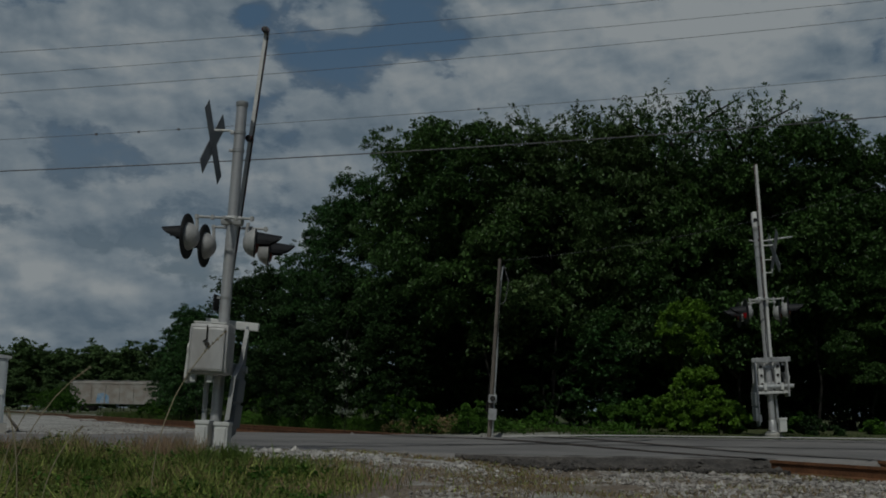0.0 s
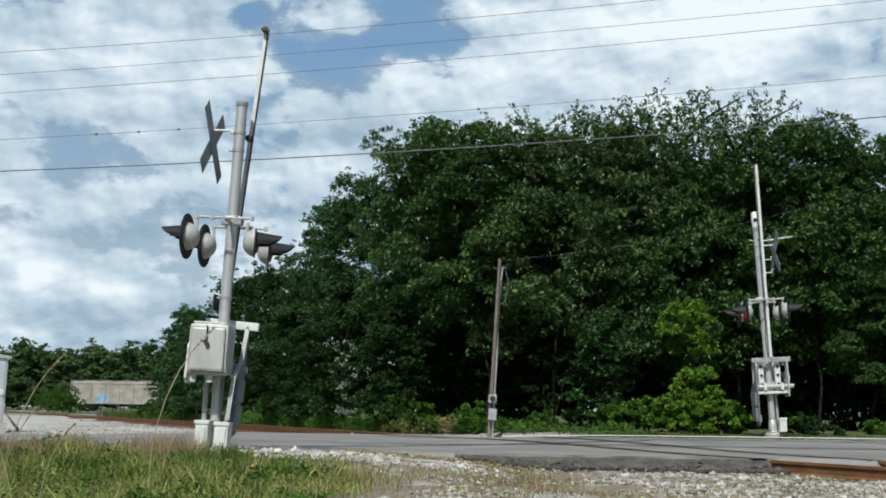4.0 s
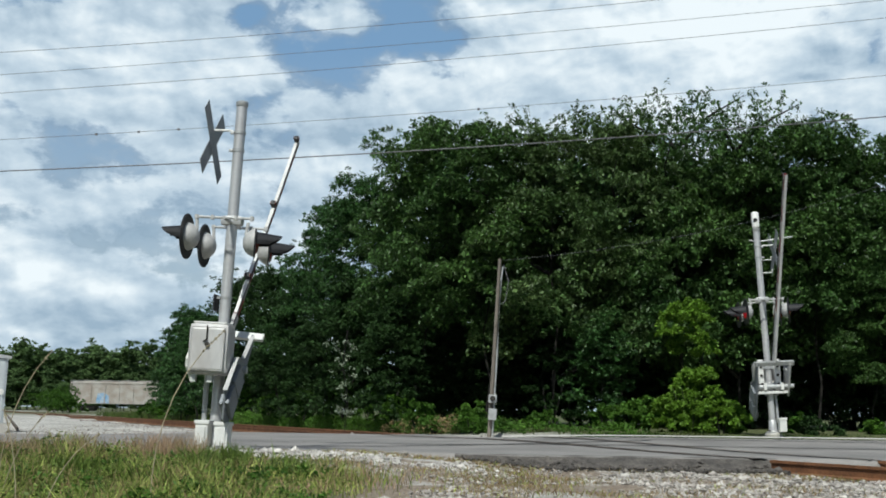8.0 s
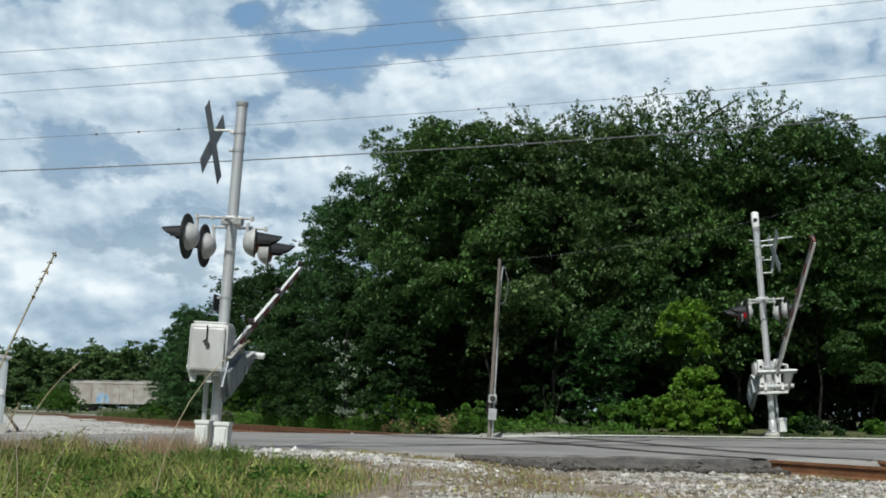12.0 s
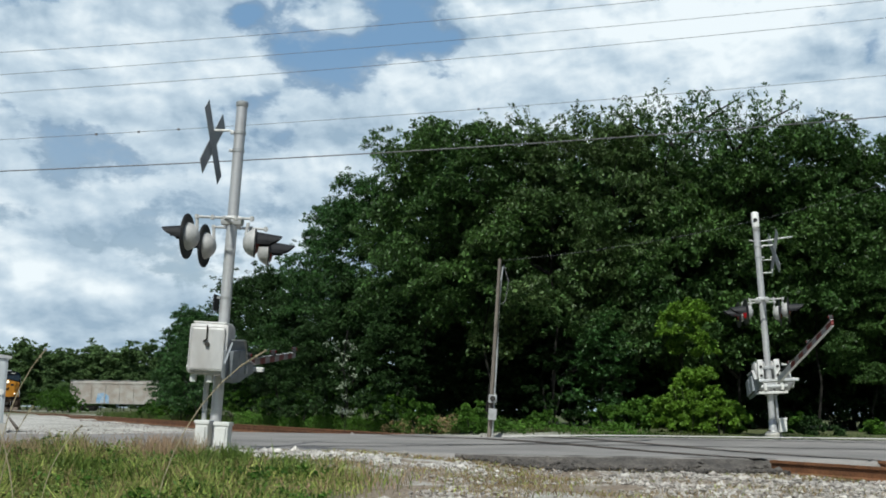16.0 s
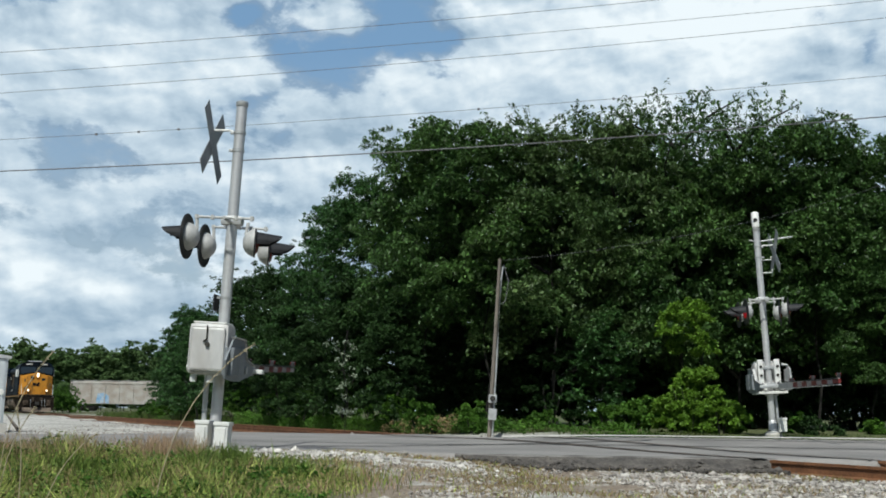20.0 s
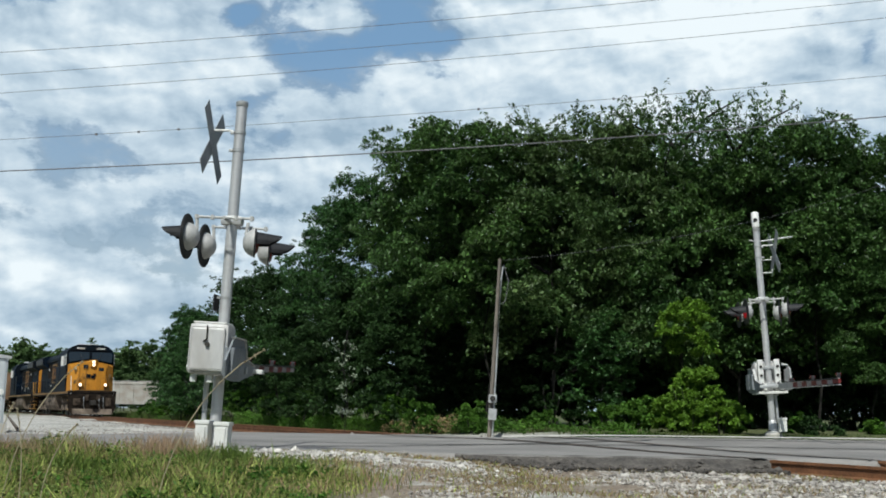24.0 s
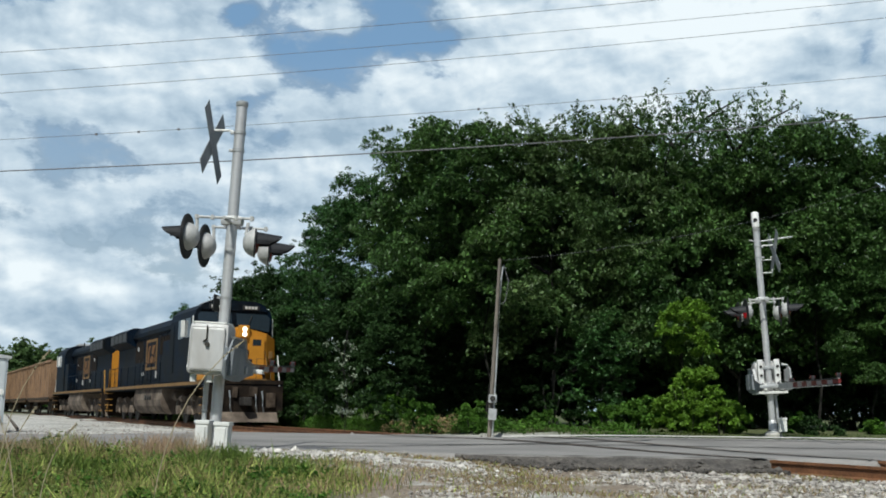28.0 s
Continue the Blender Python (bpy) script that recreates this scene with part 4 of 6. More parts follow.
# ---- vegetation ----
def leaf_cloud(centres, radii, per, size, seed, droop=0.35, flat=0.75, wide=0.24):
    """Vertices and faces of small folded leaves in clumps."""
    rng = np.random.default_rng(seed)
    C = np.repeat(np.asarray(centres), per, 0)
    Rr = np.repeat(np.asarray(radii), per)
    n = len(C)
    d = rng.normal(0, 1, (n, 3))
    d /= np.linalg.norm(d, axis=1, keepdims=True)
    rr = Rr * rng.uniform(0.25, 1.0, n) ** 0.6
    P = C + d * rr[:, None] * np.array((1, 1, flat))
    ax = d * np.array((1, 1, 0.4)) + rng.normal(0, 0.6, (n, 3))
    ax[:, 2] -= droop
    ax /= np.linalg.norm(ax, axis=1, keepdims=True)
    up = np.array((0, 0, 1.0)) + rng.normal(0, 0.55, (n, 3))
    sd = np.cross(ax, up)
    sd /= np.linalg.norm(sd, axis=1, keepdims=True) + 1e-9
    L = size * rng.uniform(0.6, 1.35, n)[:, None]
    W = L * wide
    nrm = np.cross(sd, ax)
    v = np.empty((n, 4, 3))
    v[:, 0], v[:, 2] = P - ax * L * 0.5, P + ax * L * 0.5
    v[:, 1], v[:, 3] = P + sd * W + nrm * W * 0.35, P - sd * W + nrm * W * 0.35
    idx = np.arange(n * 4).reshape(n, 4)
    return v.reshape(-1, 3), idx


def quads_mesh(name, v, idx, material):
    me = bpy.data.meshes.new(name)
    me.vertices.add(len(v))
    me.vertices.foreach_set("co", np.asarray(v, dtype=np.float32).ravel())
    me.loops.add(idx.size)
    me.loops.foreach_set("vertex_index", idx.ravel().astype(np.int32))
    me.polygons.add(len(idx))
    me.polygons.foreach_set("loop_start", np.arange(0, idx.size, idx.shape[1], dtype=np.int32))
    me.materials.append(material)
    me.update(calc_edges=True)
    return me


def crown_clumps(rng, n, H, R, base, shape, lobes_n=17, boughs=8):
    """Clump centres on drooping boughs round the lobes of a crown; the lobes come back too."""
    lobes = []
    for k in range(lobes_n):
        t = (k + rng.random()) / lobes_n
        a = k * 2.4 + rng.uniform(-0.5, 0.5)
        z = base + (H - base) * (0.10 + 0.80 * t)
        r = R * shape(t) * rng.uniform(0.42, 0.80)
        lobes.append((r * math.cos(a), r * math.sin(a), z, R * rng.uniform(0.30, 0.46)))
    lobes.append((0, 0, H - R * 0.35, R * 0.36))
    arms = []
    for lx, ly, lz, lr in lobes:
        for k in range(boughs):
            d = rng.normal(0, 1, 3)
            d[2] = abs(d[2]) * 0.9 - 0.25
            d /= np.linalg.norm(d)
            arms.append((lx + d[0] * lr * 0.72, ly + d[1] * lr * 0.72, lz + d[2] * lr * 0.85, lr * rng.uniform(0.34, 0.58)))
    cs, rs = [], []
    while len(cs) < n:
        bx, by, bz, br = arms[rng.integers(len(arms))]
        a, q = rng.uniform(0, math.tau), br * math.sqrt(rng.random())
        px, py = bx + q * math.cos(a), by + q * math.sin(a)
        out = math.hypot(px, py) - math.hypot(bx, by)
        pz = bz + rng.normal(0, 0.16) * br - 0.45 * max(0.0, out) - 0.12 * q
        if pz > base * 0.6:
            cs.append((px, py, pz))
            rs.append(rng.uniform(0.10, 0.24) * (R / 3.2) ** 0.5)
    return cs, rs, lobes


def inner_leaves(rng, lobes, per, size, seed):
    """Large shaded leaves within the lobes, which close the crown."""
    cs = [(x, y, z - 0.1 * r) for x, y, z, r in lobes]
    return leaf_cloud(cs, [r * 0.46 for x, y, z, r in lobes], per, size, seed, wide=0.36)


def trunk_mesh(H, R, seed, top=0.8):
    rng = np.random.default_rng(seed)
    bm = bmesh.new()
    pts = [Vector((0.25 * rng.normal() * k / 5, 0.25 * rng.normal() * k / 5, H * top * k / 5)) for k in range(6)]
    for k in range(5):
        tube(bm, pts[k], pts[k + 1], 0.055 * (1 - k / 7), 0.055 * (1 - (k + 1) / 7), 9, False)
    for k in range(6 if top > 0.5 else 0):
        j = rng.integers(1, 6)
        a, e = rng.uniform(0, math.tau), rng.uniform(0.5, 1.1)
        ln = R * rng.uniform(0.5, 0.95)
        m1 = pts[j] + Vector((math.cos(a) * ln * 0.5, math.sin(a) * ln * 0.5, ln * 0.35 * e))
        m2 = pts[j] + Vector((math.cos(a + 0.2) * ln, math.sin(a + 0.2) * ln, ln * 0.6 * e))
        tube(bm, pts[j], m1, 0.06, 0.035, 6, False)
        tube(bm, m1, m2, 0.035, 0.012, 6, False)
    return mesh_of("trunk", bm, M["bark"], True)


def tree_kind(H, R, base, clumps, per, leaf, material, seed, shape, airy=0, cut=1.9, spray=1.0, core=150, core_leaf=0.17, boughs=9):
    rng = np.random.default_rng(seed)
    cs, rs, lobes = crown_clumps(rng, clumps, H - (cut if airy else 0.0), R, base, shape, boughs=boughs)
    v, idx = leaf_cloud(cs, rs, per, leaf, seed, flat=0.6, wide=0.2)
    if core:
        v2, i2 = inner_leaves(rng, lobes[:-1] if airy else lobes, core, core_leaf, seed + 3)
        idx = np.concatenate((idx, i2 + len(v)))
        v = np.concatenate((v, v2))
    if airy:   # loose feathered sprays standing out over the top, each on its own thin twig
        tw, sticks = [], []
        for k in range(airy):
            a, q = rng.uniform(0, math.tau), R * 0.85 * math.sqrt(rng.random())
            x, y = q * math.cos(a), q * math.sin(a)
            dx, dy = rng.normal(0, 0.32, 2)
            ln, z0 = rng.uniform(0.7, 1.15) * spray, H - 2.5 * spray - 0.5 * (q / R) ** 2
            way = [(x + dx * f * 2.0, y + dy * f * 2.0, z0 + ln * (2.5 * f - 0.7 * f * f)) for f in (0, 0.14, 0.28, 0.42, 0.56, 0.7, 0.85, 1.0)]
            tw += way[1:]
            for p, q2 in zip(way, way[1:]):
                sticks += [(p[0] - 0.014, p[1], p[2]), (p[0] + 0.014, p[1], p[2]), (q2[0] + 0.009, q2[1], q2[2]), (q2[0] - 0.009, q2[1], q2[2])]
        v2, i2 = leaf_cloud(tw, [0.12] * len(tw), 6, leaf * 0.95, seed + 1)
        v3, i3 = np.asarray(sticks), np.arange(len(sticks)).reshape(-1, 4)
        idx = np.concatenate((idx, i2 + len(v), i3 + len(v) + len(v2)))
        v = np.concatenate((v, v2, v3))
    return quads_mesh("crown", v, idx, material), trunk_mesh(H, R, seed + 5, 0.8 if airy else 0.4)


def oval(t):
    return 0.62 + 0.42 * math.sin(math.pi * min(1.0, 0.12 + t * 0.85)) - 0.25 * t


KINDS = [tree_kind(10.0, 3.3, (0.5, 2.6, 1.6, 2.4)[k], 2600, 16, 0.145, M["leaf_olive"] if k in (1, 2) else M["leaf"], 11 + 7 * k, oval, airy=(0, 0, 90, 0)[k]) for k in range(4)]
SMALL = [tree_kind(6.2, 2.1, 0.3, 650, 14, 0.14, M["leaf"], 71 + 5 * k, oval, airy=0) for k in range(2)]
KINDS.append(tree_kind(10.0, 3.3, 1.0, 2000, 16, 0.13, M["leaf_shaded"], 59, oval))
KINDS.append(tree_kind(10.0, 3.3, 1.8, 2500, 16, 0.145, M["leaf_sage"], 67, oval, airy=44, cut=0.5, spray=0.45))
SMALL.append(tree_kind(6.2, 2.1, 0.2, 650, 14, 0.14, M["leaf_shaded"], 97, oval))
SMALL.append(tree_kind(6.2, 2.1, 0.2, 320, 14, 0.19, M["leaf_shaded"], 103, oval))


def plant_tree(label, kind, x, y, h, rot, wide=1.0, base_h=10.0, group="trees behind the road", cat="tree", z=-0.1):
    crown, trunk = kind
    s = thing("tree", label, cat, None, group)
    k = h / base_h
    s.matrix_basis = Matrix.Translation((x, y, z)) @ Matrix.Rotation(rot, 4, "Z") @ Matrix.Diagonal((k * wide, k * wide, k, 1))
    c = new("crown", crown)
    c.parent = s
    t = new("trunk", trunk)
    t.parent = s
    return s


# x, y, height, kind, width
GROVE = [(-4.7, 44.5, 9.8, 0, 0.9), (-2.7, 41.0, 9.8, 3, 0.9), (-0.7, 36.5, 10.9, 1, 0.85), (1.4, 35.0, 10.55, 1, 0.9), (3.6, 34.5, 10.6, 5, 0.9),
         (5.7, 34.2, 10.75, 5, 0.8), (7.6, 34.0, 11.5, 2, 0.8), (9.5, 34.5, 11.6, 2, 0.8), (11.8, 34.0, 10.5, 1, 0.9), (14.0, 34.0, 9.9, 1, 0.95),
         (16.8, 35.0, 9.6, 0, 1.0), (19.5, 33.0, 9.5, 1, 1.0), (0.5, 40.5, 10.8, 3, 1.0), (5.0, 39.0, 10.9, 0, 1.0), (10.0, 39.0, 10.9, 1, 1.0),
         (15.0, 39.5, 10.2, 3, 1.0), (12.4, 38.0, 10.2, 0, 1.0), (7.4, 38.4, 10.3, 0, 0.95), (-6.5, 50.0, 7.6, 3, 0.9), (4.4, 37.0, 9.6, 3, 0.9), (13.0, 32.4, 5.4, 1, 1.0)]
for i, (x, y, h, k, wd) in enumerate(GROVE):
    if i in (13, 14, 15, 16, 17):
        plant_tree("tall dense dark green broadleaf tree", SMALL[i % 2], x, y, h, i * 2.4, 0.95 * wd, 6.2)
        continue
    plant_tree("tall tree with paler feathery leaves at the top" if k == 5 else "tall dense dark green broadleaf tree" if k not in (2, 4) else "tall tree with leaves coloured dark as in shade" if k == 4 else "tall tree with thin open twigs at the top", KINDS[k], x, y, h, i * 2.4, wd)
for i, (x, y, h, k) in enumerate(((-18.6, 72.0, 3.4, 0), (-16.9, 70.0, 6.4, 1), (-15.7, 68.5, 7.5, 0), (-14.8, 66.0, 6.6, 1), (-17.6, 70.8, 4.6, 0), (-14.0, 60.0, 6.3, 1), (-13.0, 58.0, 5.4, 0), (-14.6, 61.0, 4.0, 0), (-11.7, 57.0, 4.9, 1), (-10.6, 56.0, 7.7, 2), (-9.2, 53.0, 7.8, 2),
                                  (-8.0, 50.0, 7.5, 2), (-9.8, 54.0, 4.0, 2), (-3.4, 38.0, 5.6, 2), (-1.6, 35.0, 4.4, 2),
                                  (4.9, 32.6, 4.0, 1), (-6.6, 44.5, 5.6, 2), (-5.2, 41.5, 4.2, 2))):
    plant_tree("lower leafy tree at the edge of the wood", SMALL[k], x, y, h, i * 1.7, 1.0, 6.2)

# back rows and undergrowth whose leaf colour carries the wood's shade
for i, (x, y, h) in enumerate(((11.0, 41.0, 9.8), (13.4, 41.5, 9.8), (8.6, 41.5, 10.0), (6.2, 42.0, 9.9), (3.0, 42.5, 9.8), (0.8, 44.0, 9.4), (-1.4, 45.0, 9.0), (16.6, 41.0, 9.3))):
    plant_tree("tall tree with shade-darkened leaves behind the others", SMALL[3], x, y, h, i * 1.9, 0.85, 6.2)
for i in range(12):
    plant_tree("squat dense tree with shade-darkened leaves under the tall trees", SMALL[3], 0.0 + 1.9 * i, 40.2, 3.9, i * 1.3, 1.7, 6.2, "undergrowth trees")
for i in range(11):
    plant_tree("squat dense tree with shade-darkened leaves under the tall trees", SMALL[3], -1.0 + 1.9 * i, 37.4 + 0.8 * (i % 2), 3.7, i * 2.1, 1.45, 6.2, "undergrowth trees")

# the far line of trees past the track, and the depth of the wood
FAR_KIND = [tree_kind(10.0, 3.6, 0.1, 700, 14, 0.32, M["leaf_hazed"], 131 + 5 * k, oval, core=70, core_leaf=0.6, boughs=6) for k in range(3)]
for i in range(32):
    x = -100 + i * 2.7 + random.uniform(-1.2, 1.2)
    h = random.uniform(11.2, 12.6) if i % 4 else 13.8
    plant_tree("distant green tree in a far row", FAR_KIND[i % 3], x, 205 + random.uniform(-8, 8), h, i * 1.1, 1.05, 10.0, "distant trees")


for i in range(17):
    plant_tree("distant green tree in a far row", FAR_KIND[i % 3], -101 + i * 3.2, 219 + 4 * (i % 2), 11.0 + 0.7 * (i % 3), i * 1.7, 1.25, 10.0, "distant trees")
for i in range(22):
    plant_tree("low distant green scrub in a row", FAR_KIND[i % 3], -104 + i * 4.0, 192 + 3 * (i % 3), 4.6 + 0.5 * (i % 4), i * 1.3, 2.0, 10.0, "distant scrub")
for i in range(14):
    plant_tree("dense undergrowth deep in the wood, coloured as in shade", SMALL[3], -4.0 + i * 2.1, 43.0 + 1.5 * (i % 2), 6.0, i * 2.3, 0.95, 6.2, "trees deep in the wood")
for i in range(12):
    plant_tree("dark green tree deep in the wood", FAR_KIND[i % 3], -0.5 + i * 2.3, 47.0 + 4.0 * (i % 3), (7.0, 8.5, 9.5)[min(i, 2)], i * 1.9, 1.3, 10.0, "trees deep in the wood")


def bush(label, x, y, h, r, leaf, material, seed, clumps=150, per=46, name="bush", base=0.12):
    rng = np.random.default_rng(seed)
    cs, rs, lobes = crown_clumps(rng, clumps, h, r, base, lambda t: 0.95 - 0.5 * t, 9, 5)
    v, idx = leaf_cloud(cs, [q * 0.62 for q in rs], per, leaf, seed)
    s = thing(name, label, "bush", pose(x, y, -0.05), "bushes by the road")
    c = new("foliage", quads_mesh("foliage", v, idx, material))
    c.parent = s
    for k in range(3):
        a = rng.uniform(0, math.tau)
        bm = bmesh.new()
        tube(bm, (0.05 * math.cos(a), 0.05 * math.sin(a), 0), (r * 0.5 * math.cos(a), r * 0.5 * math.sin(a), h * 0.7), 0.025, 0.008, 6, False)
        part("stem", bm, M["bark"], s)


bush("tall bright yellow-green shrub against the dark wood", 6.5, 28.6, 3.65, 1.05, 0.12, M["leaf_light"], 5, 520, 24, base=2.1)
bush("bright green shrub by the road", 6.3, 27.3, 1.85, 1.15, 0.11, M["leaf_light"], 6, 560, 24)
for x, y, h, sd in ((6.95, 27.0, 1.0, 15), (6.2, 26.9, 0.85, 16), (5.6, 27.1, 0.95, 17)):
    bush("low bright green shrub by the road", x, y, h, 0.8, 0.11, M["leaf_light"], sd, 300, 22)
bush("low bright green shrub by the road", 4.9, 27.4, 1.05, 0.8, 0.11, M["leaf_bright"], 7, 300, 22)
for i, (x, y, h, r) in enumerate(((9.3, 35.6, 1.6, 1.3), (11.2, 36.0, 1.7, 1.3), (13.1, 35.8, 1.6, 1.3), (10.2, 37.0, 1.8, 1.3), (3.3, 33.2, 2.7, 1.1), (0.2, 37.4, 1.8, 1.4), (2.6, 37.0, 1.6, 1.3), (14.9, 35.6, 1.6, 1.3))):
    bush("low undergrowth with shade put into its dark leaves", x, y, h, r, 0.15, M["leaf_shaded"], 60 + i, 90, 40)
for i in range(7):
    x = -2.2 + 0.62 * i + 0.3 * math.sin(i * 5.1)
    bush("low leafy weeds along the far verge", x, max(road_far(x) + 1.8, (15.6 - x) / TRACK_TAN) + 0.5 * math.sin(i * 3.3), 0.30 + 0.12 * math.sin(i * 2.2), 0.42, 0.08, M["leaf_bush"] if i % 3 else M["leaf_bright"], 160 + i, 40, 34)
for i, (x, y, h) in enumerate(((9.2, 26.4, 0.45), (12.0, 26.8, 0.4), (14.2, 26.8, 0.5))):
    bush("low creeping growth with shade-darkened leaves at the road's far side", x, y, h, 0.75, 0.10, M["leaf_shaded"], 190 + i, 60, 36)
bush("low green shrub by the road", 4.2, 27.6, 0.9, 0.6, 0.13, M["leaf_bush"], 8, 80)
for i, (x, y, h, r) in enumerate(((-7.5, 46.2, 1.5, 1.1), (-6.5, 44.0, 1.3, 1.0), (-5.7, 42.0, 1.2, 0.9), (-9.9, 51.5, 1.5, 1.0), (-4.6, 39.6, 1.0, 0.8), (-4.0, 36.5, 1.6, 1.0), (-2.9, 34.5, 1.1, 0.8), (-1.9, 32.5, 0.9, 0.7), (-5.2, 39.0, 1.5, 0.9), (-6.6, 42.0, 1.4, 0.9),
                                  (-10.6, 50.5, 1.8, 1.2), (-16.2, 60.0, 1.1, 1.1), (-17.6, 63.0, 1.0, 1.0), (-18.8, 66.0, 1.05, 1.1), (-20.2, 68.5, 0.8, 1.0), (-0.4, 29.6, 0.8, 0.7), (2.6, 28.4, 0.7, 0.6),
                                  (9.0, 27.6, 0.6, 0.5), (11.2, 28.0, 0.5, 0.5), (-8.5, 46.0, 1.4, 1.0), (-36.5, 106, 1.7, 1.8), (-45.5, 126, 2.2, 2.4), (-52, 140, 2.4, 2.6), (-41.5, 121, 2.3, 2.4), (-39.5, 112, 1.7, 2.0), (-47.5, 137, 2.8, 2.6), (-43.6, 118, 1.6, 2.0), (-50.5, 146, 3.0, 2.6), (-54.0, 150, 3.0, 2.6))):
    x = max(x, track_x(y) + (1.9 + r) / 0.8944)
    bush("low green undergrowth beside the track", x, y, h, r, 0.105 if y < 60 else 0.22, M["leaf_bright"] if i % 3 == 0 else M["leaf_bush"], 20 + i, 100 if y < 60 else 70, 46)


def pale_vine():
    """Pale flowering creeper over the edge of the wood."""
    rng = np.random.default_rng(61)
    cs = [(rng.normal(0, 0.26), rng.normal(0, 0.2), 0.6 + 2.4 * rng.random() ** 1.3) for k in range(30)]
    v, idx = leaf_cloud(cs, [0.13] * len(cs), 14, 0.10, 62)
    s = thing("flowering_vine", "pale flowering creeper hanging on dark trees", "vine", pose(-3.15, 35.3, -0.1))
    c = new("foliage", quads_mesh("foliage", v, idx, M["leaf_pale"]))
    c.parent = s
    bm = bmesh.new()
    pipe(bm, [(0, 0.1, 0), (0.1, 0.15, 1.0), (-0.1, 0.1, 2.2), (0.05, 0.1, 3.3)], 0.02, 6)
    part("stem", bm, M["bark"], s)


pale_vine()


def grass_patch(name, label, count, place, hgt, width, material, seed, lean=0.35):
    """Many single bent blades."""
    rng = np.random.default_rng(seed)
    V, F = [], []
    for i in range(count):
        x, y, k = place(rng)
        z = ground_z(x, y) - 0.02
        h = hgt * k * rng.uniform(0.45, 1.25)
        a = rng.uniform(0, math.tau)
        l = lean * h * rng.uniform(0.2, 1.3)
        dx, dy = math.cos(a) * l, math.sin(a) * l
        w = width * rng.uniform(0.6, 1.4)
        b = rng.uniform(0, math.tau)
        wx, wy = math.cos(b) * w, math.sin(b) * w
        n = len(V)
        V += [(x - wx, y - wy, z), (x + wx, y + wy, z), (x + dx * 0.35 + wx * 0.8, y + dy * 0.35 + wy * 0.8, z + h * 0.6),
              (x + dx * 0.35 - wx * 0.8, y + dy * 0.35 - wy * 0.8, z + h * 0.6), (x + dx, y + dy, z + h)]
        F += [(n, n + 1, n + 2, n + 3), (n + 3, n + 2, n + 4)]
    tagged(new(name, raw_mesh(name, V, F, material)), label, "grass", kind="stuff")


def bank_place(rng):
    while True:
        x, y = rng.uniform(-8.5, 0.6), rng.uniform(6.8, 14.2)
        e = smooth01(-0.5, -2.2, x + 0.9 * noise.noise((x * 0.8, y * 0.8, 5.0)) + 0.10 * (y - 9))
        e *= 1.0 - 0.92 * smooth01(11.6, 13.0, y) * smooth01(-4.2, -2.6, x)
        e *= 1.0 - 0.6 * smooth01(13.2, 14.0, y)
        if math.hypot(x + 3.0, y - 14.4) < 0.5:
            continue
        if rng.random() < e:
            return x, y, max(0.2, 0.3 + 0.6 * e + 1.05 * noise.noise((x * 1.2, y * 1.2, 8.0)))


def sparse_place(rng):
    while True:
        x, y = rng.uniform(-3.5, 6), rng.uniform(7.5, 15.0)
        if noise.noise((x * 0.7, y * 0.7, 12.0)) > rng.uniform(-0.1, 0.5):
            return x, y, 1.0


def verge_place(rng):
    while True:
        x = rng.uniform(-14, 18)
        y = road_far(x) + 0.4 + abs(rng.normal(0, 2.0))
        if track_off(x, y) > 2.3 and noise.noise((x * 0.8, y * 0.8, 15.0)) > rng.uniform(-0.5, 0.5):
            return x, y, max(0.2, (0.75 + 1.0 * noise.noise((x * 0.9, y * 0.9, 4.0))) * (1.0 - 0.55 * smooth01(2.0, 7.0, x)))


def trackside_place(rng):
    while True:
        y = rng.uniform(33, 85)
        x = track_x(y) + rng.uniform(2.4, 6.5) / 0.8944
        return x, y, 0.9 + 0.4 * noise.noise((x * 0.6, y * 0.6, 4.0))


def head_place(rng):
    cx, cy = ((-4.25, 12.8), (-3.5, 12.9), (-3.2, 12.8), (-3.0, 12.6), (-4.9, 12.6))[rng.integers(5)]
    return cx + rng.normal(0, 0.2), cy + rng.normal(0, 0.2), 1.0


def clump_place(rng):
    cx, cy = ((-2.75, 11.9), (-2.45, 11.2), (-3.9, 11.6), (-1.6, 11.6), (-5.2, 11.8), (-4.6, 10.2), (-2.9, 10.6), (-6.4, 11.0), (-2.35, 12.1), (-2.45, 12.4))[rng.integers(10)]
    return cx + rng.normal(0, 0.16), cy + rng.normal(0, 0.14), 1.0


grass_patch("bank_grass", "unmown green grass and weeds on the near bank", 26000, bank_place, 0.22, 0.006, M["grass"], 41, 0.55)
grass_patch("seed_heads", "fine dry seed heads over the grass", 2600, head_place, 0.31, 0.003, M["seed"], 51, 0.4)
grass_patch("green_clumps", "coarse green clumps in the bank grass", 2800, clump_place, 0.25, 0.008, M["weed"], 52, 0.6)
grass_patch("dry_bank_grass", "dry straw-coloured grass among the green", 7000, bank_place, 0.25, 0.0045, M["dry"], 42, 0.5)
grass_patch("dry_tufts", "thin dry brown tufts on the gravel", 13000, sparse_place, 0.075, 0.004, M["dry"], 43, 0.9)
def mound_place(rng):
    while True:
        x, y = rng.normal(-1.6, 0.5), rng.normal(11.3, 0.6)
        if y < 13.2 and x < 0.6:
            return x, y, 0.8 + 0.5 * noise.noise((x * 1.5, y * 1.5, 9.0))


grass_patch("dry_mound_grass", "browning grass on a low mound", 2600, mound_place, 0.15, 0.005, M["seed"], 48, 0.6)
